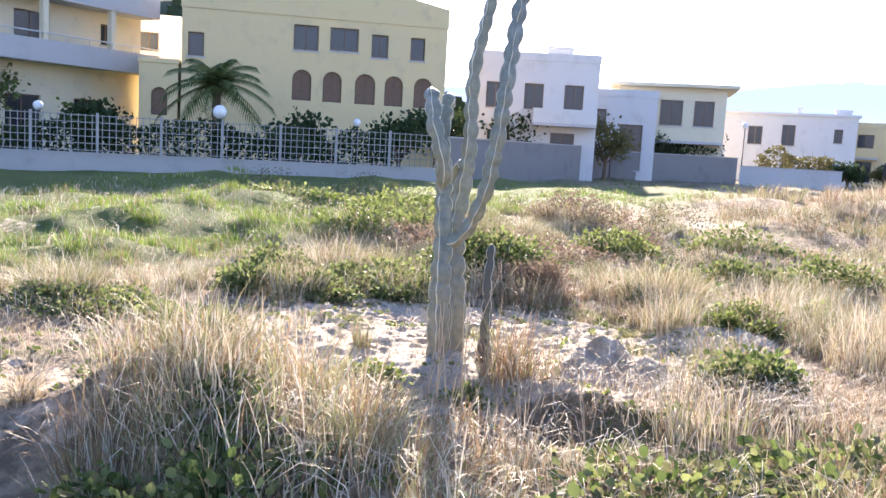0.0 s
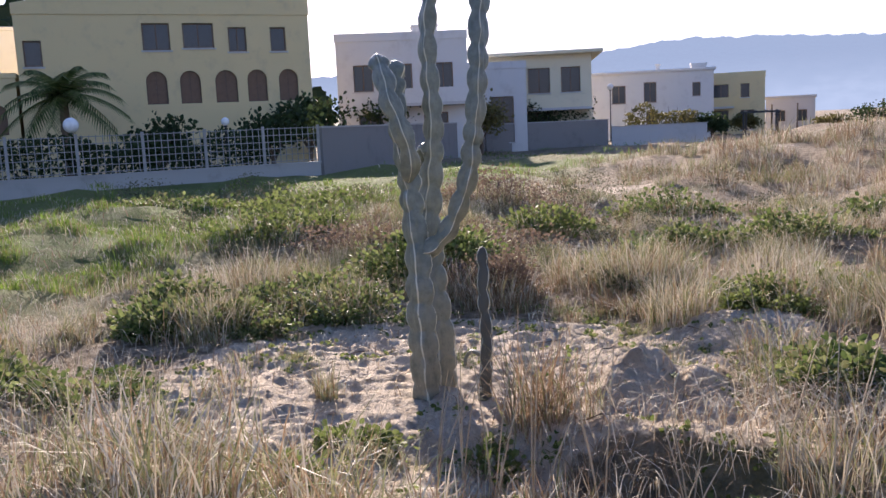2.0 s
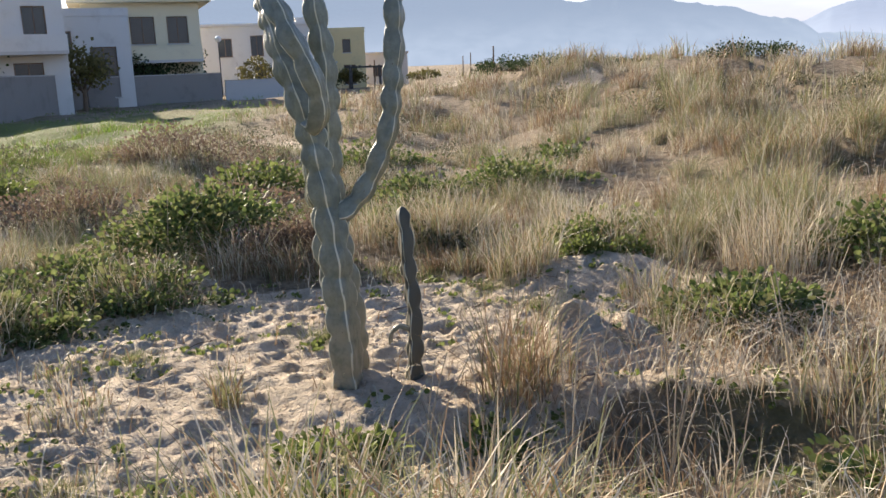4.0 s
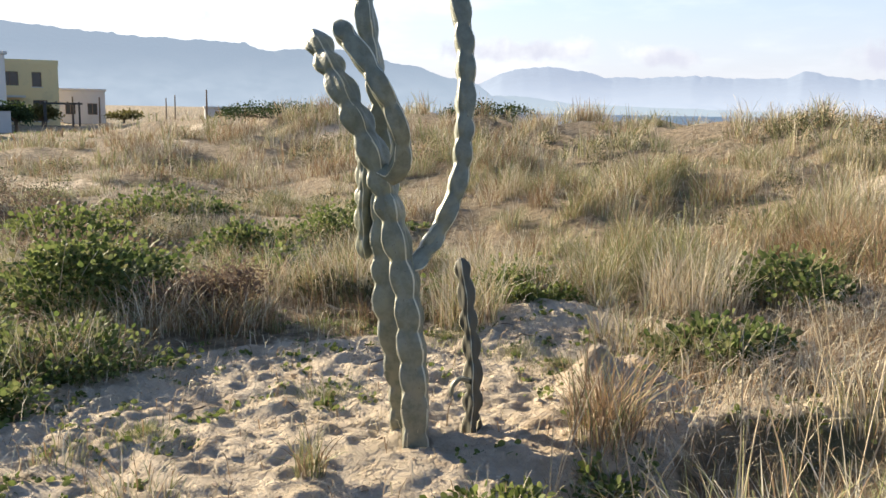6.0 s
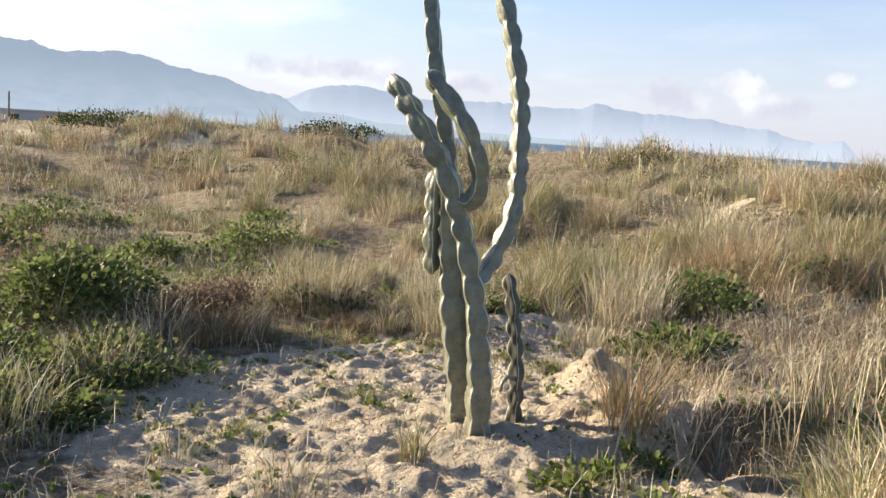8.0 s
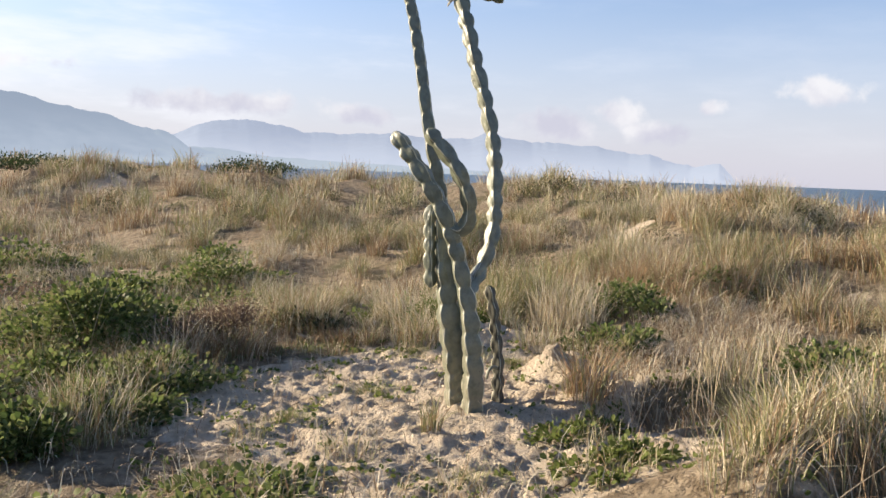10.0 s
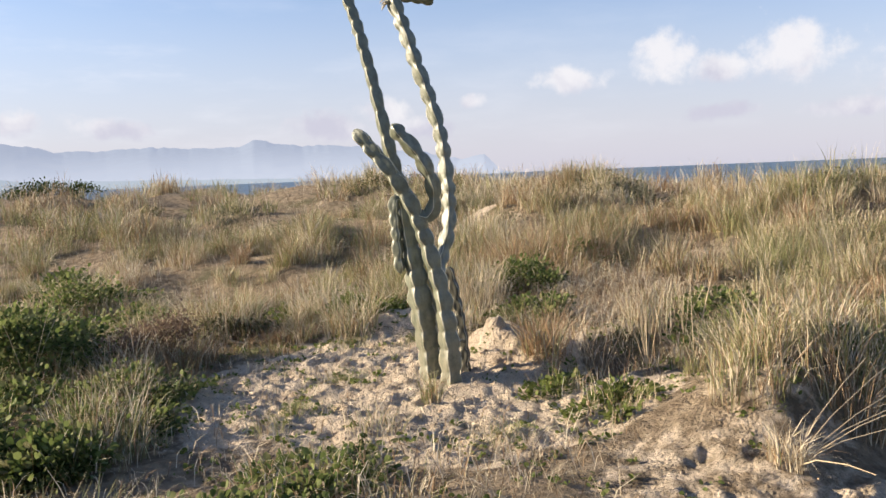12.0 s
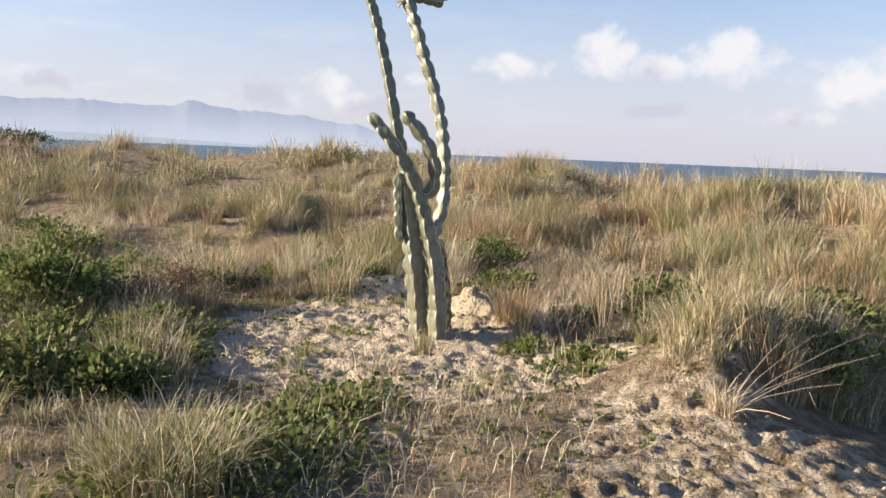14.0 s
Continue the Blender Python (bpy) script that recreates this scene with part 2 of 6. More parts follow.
# ---- mesh helpers ----
def mesh_object(name, verts, faces, mats, parent=None, slots=None, smooth=False):
    me = bpy.data.meshes.new(name)
    me.from_pydata([tuple(v) for v in verts], [], faces)
    for m in mats:
        me.materials.append(m)
    if slots is not None:
        me.polygons.foreach_set("material_index", slots)
    if smooth:
        me.polygons.foreach_set("use_smooth", [True] * len(me.polygons))
    me.update()
    ob = new(name, me)
    ob.parent = parent
    return ob


def part(name, bm, mat, parent, label="", smooth=False):
    me = bpy.data.meshes.new(name)
    bm.normal_update()
    bm.to_mesh(me)
    bm.free()
    for m in (mat if isinstance(mat, (list, tuple)) else [mat]):
        me.materials.append(m)
    if smooth:
        me.polygons.foreach_set("use_smooth", [True] * len(me.polygons))
    ob = new(name, me)
    ob.parent = parent
    return tagged(ob, label) if label else ob


def thing(name, at, label, category, group="", kind=""):
    ob = new(name)
    ob.matrix_basis = at if isinstance(at, Matrix) else Matrix.Translation(at)
    return tagged(ob, label, category, group, kind)


def box(bm, x0, x1, y0, y1, z0, z1, bevel=0.0):
    made = bmesh.ops.create_cube(bm, size=1.0, matrix=Matrix.LocRotScale(
        ((x0 + x1) / 2, (y0 + y1) / 2, (z0 + z1) / 2), None, (x1 - x0, y1 - y0, z1 - z0)))
    if bevel:
        edges = {e for v in made["verts"] for e in v.link_edges}
        bmesh.ops.bevel(bm, geom=list(edges), offset=bevel, segments=1, affect="EDGES")
    return bm


def rod(bm, a, b, r0, r1=None, sides=6):
    a, b = Vector(a), Vector(b)
    turn = (b - a).to_track_quat("Z", "Y").to_matrix().to_4x4()
    bmesh.ops.create_cone(bm, cap_ends=True, segments=sides, radius1=r0, radius2=r0 if r1 is None else r1, depth=(b - a).length,
                          matrix=Matrix.Translation((a + b) / 2) @ turn)
    return bm


TABLES = {}


def lattice_noise(x, y, seed=0):
    """Smooth value noise, -1 to 1, on numpy arrays."""
    if seed not in TABLES:
        TABLES[seed] = np.random.RandomState(seed).uniform(-1, 1, (256, 256))
    table = TABLES[seed]
    xi, yi = np.floor(x).astype(int), np.floor(y).astype(int)
    u, v = x - xi, y - yi
    u, v = u * u * (3 - 2 * u), v * v * (3 - 2 * v)
    pick = lambda i, j: table[(xi + i) % 256, (yi + j) % 256]
    return (pick(0, 0) * (1 - u) + pick(1, 0) * u) * (1 - v) + (pick(0, 1) * (1 - u) + pick(1, 1) * u) * v


def smooth(x, low, high):
    t = np.clip((x - low) / (high - low), 0, 1)
    return t * t * (3 - 2 * t)


# ---- the lie of the land ----
RIDGE_LINE = [(11.0, -40.0), (12.5, -8.0), (13.5, 2.0), (14.5, 12.0), (9.5, 23.0), (2.5, 28.0), (6.0, 60.0), (20.0, 200.0)]


def ridge_side(x, y):
    """Distance to the crest of the dune, positive on the land side."""
    best = np.full(np.shape(x), 1e9)
    sign = np.ones(np.shape(x))
    for (ax, ay), (bx, by) in zip(RIDGE_LINE[:-1], RIDGE_LINE[1:]):
        dx, dy = bx - ax, by - ay
        s = np.clip(((x - ax) * dx + (y - ay) * dy) / (dx * dx + dy * dy), 0, 1)
        ex, ey = x - ax - s * dx, y - ay - s * dy
        d = np.hypot(ex, ey)
        closer = d < best
        sign = np.where(closer, np.sign(dx * ey - dy * ex), sign)
        best = np.where(closer, d, best)
    return best * sign


PITS = np.random.RandomState(5).uniform(-1, 1, (520, 4))


def bare_sand(x, y):
    """How bare the sand lies, 0 to 1."""
    wob = 0.35 * lattice_noise(x * 1.3, y * 1.3, 11) + 0.2 * lattice_noise(x * 3.1, y * 3.1, 12)
    out = np.zeros(np.shape(x))
    for cx, cy, rx, ry, *part_bare in ((0.0, 0.35, 1.75, 1.7), (-0.6, -0.9, 1.5, 1.0), (-1.0, 0.7, 1.2, 1.1), (-1.15, -3.3, 1.1, 1.4, 0.46), (-2.6, -5.2, 2.6, 1.1, 0.46), (1.3, 1.5, 0.7, 0.7), (1.9, -0.1, 0.9, 0.45, 0.55),
                           (6.2, 4.0, 0.5, 0.18), (2.3, 21.8, 0.8, 0.4), (8.5, 6.4, 0.9, 0.25), (12.2, 1.6, 0.9, 0.6), (6.5, 1.2, 0.6, 0.2),
                           (-1.6, 28.0, 2.0, 1.0), (3.0, 10.0, 0.9, 0.25), (-4.0, 14.0, 0.8, 0.3)):
        d = np.hypot((x - cx) / rx, (y - cy) / ry) + wob
        out = np.maximum(out, smooth(d, 1.25, 0.75) * (part_bare[0] if part_bare else 1.0))
    spots = smooth(lattice_noise(x * 0.45, y * 0.45, 13) + 0.4 * lattice_noise(x * 1.7, y * 1.7, 14), 0.55, 0.85)
    return np.maximum(out, 0.42 * spots)


def height(x, y, fine=True):
    x, y = np.asarray(x, float), np.asarray(y, float)
    side = ridge_side(x, y)
    land = (0.92 + 0.40 * smooth(y, 3.0, 16.0)) * smooth(side, 14.0, -0.5) * smooth(y, 190.0, 60.0)
    fall = -5.0 * smooth(side, -1.5, -40.0)
    far = -0.35 * smooth(np.hypot(x, y), 14.0, 45.0) * smooth(side, 4.0, 25.0)
    reach = smooth(np.hypot(x, y + 1.0), 2.0, 7.0)
    hummock = reach * (0.18 * lattice_noise(x * 0.33, y * 0.33, 1) + 0.14 * lattice_noise(x * 0.8, y * 0.8, 2)) * smooth(side, -30, -5) * (1 + 0.8 * smooth(side, 12.0, 4.0))
    lee = np.where(y > -2.6 - 0.17 * np.clip(x, 0, 1.6), 0.62, 0.38)
    hump = 0.56 * np.exp(-(((x - 1.9) / 0.85) ** 2 + ((y + 2.85) / lee) ** 2)) + 0.34 * np.exp(-(((x - 0.95) / 0.6) ** 2 + ((y + 2.65) / lee) ** 2)) + 0.34 * np.exp(-(((x - 0.08) / 0.66) ** 2 + ((y + 2.6) / lee) ** 2))
    mound = (0.15 * np.exp(-(((x - 1.32) / 0.24) ** 2 + ((y - 0.4) / 0.30) ** 2)) + 0.14 * np.exp(-(((x - 1.08) / 0.2) ** 2 + ((y - 0.2) / 0.24) ** 2))) * (1 + 0.45 * lattice_noise(x * 6.0, y * 6.0, 15) + 0.3 * lattice_noise(x * 14.0, y * 14.0, 16))
    mound = mound + 0.16 * np.exp(-(((x - 1.35) / 0.6) ** 2 + ((y - 1.9) / 0.5) ** 2)) + hump
    mound = mound - 0.20 * np.exp(-(((x - 1.4) / 0.95) ** 2 + ((y + 0.85) / 0.26) ** 2)) + 0.09 * np.exp(-(((x - 1.3) / 0.8) ** 2 + ((y + 0.38) / 0.2) ** 2))
    # a trodden hollow that falls away past the hummock
    along = 0.62 * x - 0.79 * y - 2.2
    dip = -0.34 * smooth(along, -0.15, 1.5) * smooth(x, 3.6, 2.2) * smooth(x, -3.4, -1.4)
    tussock = 0.26 * np.maximum(0, lattice_noise(x * 0.75, y * 0.75, 17) + 0.5 * lattice_noise(x * 1.9, y * 1.9, 18)) * smooth(x + 0.12 * y, -4.0, -8.0) * smooth(x, -24.0, -17.0)
    clump = 0.10 * reach * np.maximum(0, lattice_noise(x * 1.7, y * 1.7, 24)) * smooth(side, 0.5, 4.0) * smooth(x + 0.12 * y, -6.5, -3.5)
    z = land + fall + far + hummock + mound + dip + tussock + clump
    if fine:
        near = smooth(np.hypot(x, y), 9.0, 4.0)
        bare = bare_sand(x, y)
        z = z + near * (0.020 * lattice_noise(x * 2.7, y * 2.7, 3) + (0.010 + 0.010 * bare) * lattice_noise(x * 5.5, y * 5.5, 4)
                        + (0.006 + 0.008 * bare) * lattice_noise(x * 10.0, y * 10.0, 6)
                        + bare * (0.027 * np.maximum(0, lattice_noise(x * 15.0, y * 15.0, 8) - 0.12) ** 0.7
                                  - 0.012 * np.abs(lattice_noise(x * 7.5 + 3, y * 7.5, 9)) + 0.010 * lattice_noise(x * 24.0, y * 24.0, 10)))
    return z


def ground_at(x, y):
    return float(height(np.array([x]), np.array([y]))[0])


def build_ground():
    core, step = 4.0, 0.026
    line = list(np.arange(0, core, step))
    while line[-1] < 4900:
        line.append(line[-1] + max(step, (line[-1] - core) * 0.11 + step))
    line = np.array([-v for v in line[:0:-1]] + line)
    gx, gy = np.meshgrid(line, line - 1.0, indexing="ij")
    z = height(gx, gy)
    # footprints and scuffs in the loose sand
    for px, py, a, b in PITS:
        cx, cy = px * 2.4 - 0.3, py * 3.0 - 1.0
        r, deep = 0.03 + 0.045 * (a + 1), 0.002 + 0.005 * (b + 1) ** 2
        deep = deep * (1 + 2.0 * float(smooth(cy, -2.3, -3.1)))
        i0, i1 = np.searchsorted(line, (cx - 3 * r, cx + 3 * r))
        j0, j1 = np.searchsorted(line - 1.0, (cy - 3 * r, cy + 3 * r))
        ex, ey = gx[i0:i1, j0:j1] - cx, gy[i0:i1, j0:j1] - cy
        c, s = math.cos(9 * (a + b)), math.sin(9 * (a + b))
        d = np.hypot(c * ex + s * ey, 1.7 * (c * ey - s * ex)) / r + 0.35 * lattice_noise(ex * 14 + cx * 9, ey * 14, 7)
        mask = bare_sand(gx[i0:i1, j0:j1], gy[i0:i1, j0:j1])
        z[i0:i1, j0:j1] += mask * deep * (0.55 * np.exp(-((d - 1.5) / 0.45) ** 2) - np.exp(-(d * d)))
    steps = np.random.RandomState(9).uniform(-1, 1, (170, 5))
    for px, py, a, b, d0 in steps:
        cx, cy = px * 2.2 - 1.4, py * 1.3 - 3.7
        r, deep = 0.085 + 0.03 * a, 0.046 + 0.022 * b
        i0, i1 = np.searchsorted(line, (cx - 3.2 * r, cx + 3.2 * r))
        j0, j1 = np.searchsorted(line - 1.0, (cy - 3.2 * r, cy + 3.2 * r))
        ex, ey = gx[i0:i1, j0:j1] - cx, gy[i0:i1, j0:j1] - cy
        c, s = math.cos(3.1 * d0), math.sin(3.1 * d0)
        d = np.hypot(c * ex + s * ey, 1.6 * (c * ey - s * ex)) / r + 0.45 * lattice_noise(ex * 11 + cx * 7, ey * 11, 7)
        mask = bare_sand(gx[i0:i1, j0:j1], gy[i0:i1, j0:j1])
        z[i0:i1, j0:j1] += mask * deep * (0.6 * np.exp(-((d - 1.45) / 0.4) ** 2) - np.exp(-(d * d)))
    k = len(line)
    verts = np.stack([gx, gy, z], -1).reshape(-1, 3)
    a = (np.arange(k - 1)[:, None] * k + np.arange(k - 1)[None, :]).reshape(-1)
    quads = np.stack([a, a + k, a + k + 1, a + 1], 1)
    me = bpy.data.meshes.new("ground")
    me.vertices.add(len(verts))
    me.vertices.foreach_set("co", verts.astype(np.float32).ravel())
    me.loops.add(quads.size)
    me.loops.foreach_set("vertex_index", quads.astype(np.int32).ravel())
    me.polygons.add(len(quads))
    me.polygons.foreach_set("loop_start", np.arange(0, quads.size, 4, dtype=np.int32))
    me.polygons.foreach_set("use_smooth", np.ones(len(quads), bool))
    me.update(calc_edges=True)
    layer = me.attributes.new("bare", "FLOAT", "POINT")
    layer.data.foreach_set("value", bare_sand(gx, gy).astype(np.float32).ravel())
    layer = me.attributes.new("turf", "FLOAT", "POINT")
    layer.data.foreach_set("value", (smooth(gx + 0.12 * gy, -3.5, -7.5) * smooth(gy, 40.0, 24.0)).astype(np.float32).ravel())
    me.materials.append(GROUND)
    tagged(new("ground", me), "pale trampled dune sand and dry plant litter", "ground", kind="structure")


build_ground()


def build_sea():
    bm = bmesh.new()
    bmesh.ops.create_grid(bm, x_segments=8, y_segments=8, size=1.0, matrix=Matrix.Translation((2440, 0, -3.2)) @ Matrix.Diagonal((2430, 4900, 1, 1)))
    me = bpy.data.meshes.new("water")
    bm.to_mesh(me)
    bm.free()
    me.materials.append(SEA)
    tagged(new("water", me), "calm blue sea out to the horizon", "sea", kind="structure")


build_sea()


def mountains(name, far, profile, mat, label, seed):
    """A mountain range: a ridge line given as azimuth and height in degrees, with slopes to its foot."""
    az = np.arange(profile[-1][0], profile[0][0], 0.12)
    xs, ys = zip(*profile[::-1])
    top = np.interp(az, xs, ys)
    top = top + 0.07 * np.minimum(1, top) * (lattice_noise(az * 0.9, az * 0, seed) + 0.7 * lattice_noise(az * 2.7, az * 0, seed + 1) + 0.35 * lattice_noise(az * 6.1, az * 0, seed + 2))
    rows, verts, faces = 9, [], []
    for r in range(rows):
        f = r / (rows - 1)
        d = far * (1 - 0.16 * f)
        crest = np.maximum(top if r == 0 else np.interp(az, xs, ys), 0.0)
        z = 1.6 + far * np.tan(np.radians(crest)) * (1 - f) ** 1.25 - 8 * f
        verts += list(zip(-d * np.sin(np.radians(az)), d * np.cos(np.radians(az)), z))
    k = len(az)
    for r in range(rows - 1):
        faces += [(r * k + i, r * k + i + 1, (r + 1) * k + i + 1, (r + 1) * k + i) for i in range(k - 1)]
    tagged(mesh_object(name, verts, faces, [mat], smooth=True), label, "mountains", kind="structure")


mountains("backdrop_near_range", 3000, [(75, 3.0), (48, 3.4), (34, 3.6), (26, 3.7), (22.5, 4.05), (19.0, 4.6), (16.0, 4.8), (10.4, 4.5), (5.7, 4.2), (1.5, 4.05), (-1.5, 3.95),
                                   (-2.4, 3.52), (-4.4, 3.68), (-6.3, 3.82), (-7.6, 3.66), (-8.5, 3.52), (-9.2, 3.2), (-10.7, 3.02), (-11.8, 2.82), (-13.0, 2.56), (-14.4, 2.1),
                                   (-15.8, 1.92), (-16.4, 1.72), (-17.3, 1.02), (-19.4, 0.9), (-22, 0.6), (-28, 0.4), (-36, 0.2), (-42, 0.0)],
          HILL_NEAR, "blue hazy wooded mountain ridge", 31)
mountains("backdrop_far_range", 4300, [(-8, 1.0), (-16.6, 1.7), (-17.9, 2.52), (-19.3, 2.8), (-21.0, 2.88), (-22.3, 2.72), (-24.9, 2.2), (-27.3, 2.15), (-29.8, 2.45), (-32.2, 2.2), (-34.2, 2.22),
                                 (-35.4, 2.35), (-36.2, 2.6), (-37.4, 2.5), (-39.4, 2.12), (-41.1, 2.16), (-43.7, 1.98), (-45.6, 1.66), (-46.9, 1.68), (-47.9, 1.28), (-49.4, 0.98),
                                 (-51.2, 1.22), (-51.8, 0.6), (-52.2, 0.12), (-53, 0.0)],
          HILL_FAR, "mountains across the bay, coloured pale blue with haze", 41)


# ---- the cactus ----
def spline(points, count):
    """Evenly spaced points on a smooth curve through the given ones."""
    p = [Vector(v) for v in points]
    p = [p[0] * 2 - p[1]] + p + [p[-1] * 2 - p[-2]]
    dense = []
    for a, b, c, d in zip(p[:-3], p[1:-2], p[2:-1], p[3:]):
        for k in range(24):
            t = k / 24
            dense.append(0.5 * ((2 * b) + (c - a) * t + (2 * a - 5 * b + 4 * c - d) * t * t + (3 * b - a - 3 * c + d) * t ** 3))
    dense.append(p[-2])
    run = [0.0]
    for a, b in zip(dense[:-1], dense[1:]):
        run.append(run[-1] + (b - a).length)
    arr = np.array([tuple(v) for v in dense])
    want = np.linspace(0, run[-1], count)
    return [Vector([float(np.interp(w, run, arr[:, k])) for k in range(3)]) for w in want], run[-1]


def ribbed_stem(name, points, r0, r1, ribs, parent, twist=0.0, bead=0.15, wave=0.16, seed=0, blunt=True, label="", calm=1.0, depth=0.78, girth=(), skin=None, turn=0.0, top_depth=None):
    """A fleshy ribbed stem with pinched joints along its length and pale rib edges, partly painted sunlight."""
    rng = random.Random(seed)
    probe, length = spline(points, 4)
    count = max(12, int(length / 0.013))
    line, length = spline(points, count)
    per = 16
    sides = ribs * per
    verts, faces, slots = [], [], []
    ways = [(line[min(i + 1, count - 1)] - line[max(i - 1, 0)]).normalized() for i in range(count)]
    ref = Vector((1, 0, 0)) if abs(ways[-1].x) < 0.7 else Vector((0, 0, 1))
    sides_of = []
    for t in reversed(ways):
        ref = (ref - t * ref.dot(t)).normalized()
        sides_of.append(ref)
    sides_of.reverse()
    phase = rng.uniform(0, 1)
    cuts, s = [], -phase * bead
    while s < length + 2 * bead:
        cuts.append(s)
        s += bead * rng.uniform(0.75, 1.3)
    last = min(cuts, key=lambda cut: abs(cut - length))
    cuts = [-2 * bead] + [cut + length - last for cut in cuts]
    shifts = [rng.uniform(-0.1, 0.1) * bead for _ in range(ribs)]
    weave = [rng.uniform(0, 6.3) for _ in range(ribs)]
    for i, c in enumerate(line):
        u = sides_of[i]
        v = ways[i].cross(u)
        s = i / (count - 1) * length
        swells = []
        for shift in shifts:
            at = max(cuts[0], s + shift)
            k = max(n for n, cut in enumerate(cuts) if cut <= at + 1e-9)
            f = (at - cuts[k]) / (cuts[k + 1] - cuts[k]) if k + 1 < len(cuts) else 0.5
            swells.append(math.sin(math.pi * f) ** 0.75)
        r = float(np.interp(s, [g[0] for g in girth], [g[1] for g in girth])) if girth else r0 + (r1 - r0) * (s / length)
        deep = depth if top_depth is None else depth + (top_depth - depth) * float(smooth(np.array(s / length), 0.3, 0.7))
        tip = 1.0
        if blunt:
            tip = min(1.0, math.sqrt(max(0.0, 1 - max(0.0, 1 - (length - s) / (1.5 * r)) ** 2)) + 0.02)
        bend = wave * (calm + (1 - calm) * min(1.0, 1.6 * s / length) ** (1 if calm > 0.1 else 2.2))
        for j in range(sides):
            rib, q = ((j + per // 2) // per) % ribs, (j + per // 2) % per - per // 2
            w = q / (per / 2)
            off = math.copysign(abs(w) ** 1.25, w)
            crest = 1 - abs(w)
            sway = 0.07 * crest * math.sin(s / bead * 5.1 + weave[rib]) * min(1.0, 0.06 / r)
            a = (rib + 0.5 * off) / ribs * math.tau + twist + turn * (1 - s / length) + sway
            lobe = (1 - math.sin(abs(off) * math.pi / 2)) ** 0.95
            # ribs take the waves, the furrows between them hardly
            rr = r * tip * (deep + (1 - deep) * lobe) * (1 - bend * (1 - swells[rib]) * (0.06 + 0.94 * lobe ** 0.75)) * (1 + 0.05 * noise.noise(c * 9 + Vector((rib + 0.3 * q, seed, 0))))
            rr *= 1 + 0.05 * crest ** 4 * noise.noise(c * 45 + Vector((rib * 5, 0, seed)))
            verts.append(c + (u * math.cos(a) + v * math.sin(a)) * rr)
    for i in range(count - 1):
        for j in range(sides):
            k = (j + 1) % sides
            faces.append((i * sides + j, i * sides + k, (i + 1) * sides + k, (i + 1) * sides + j))
            edge = j % per in (0, per - 1) and noise.noise(line[i] * 7 + Vector((0, 0, seed + j // per))) > -0.3
            slots.append(1 if edge else 0)
    faces.append(tuple(range(sides - 1, -1, -1)))
    faces.append(tuple((count - 1) * sides + j for j in range(sides)))
    slots += [0, 0 if blunt else 2]
    ob = mesh_object(name, verts, faces, [skin or SKIN, RIDGE, CORK], parent, slots, smooth=True)
    return tagged(ob, label) if label else ob


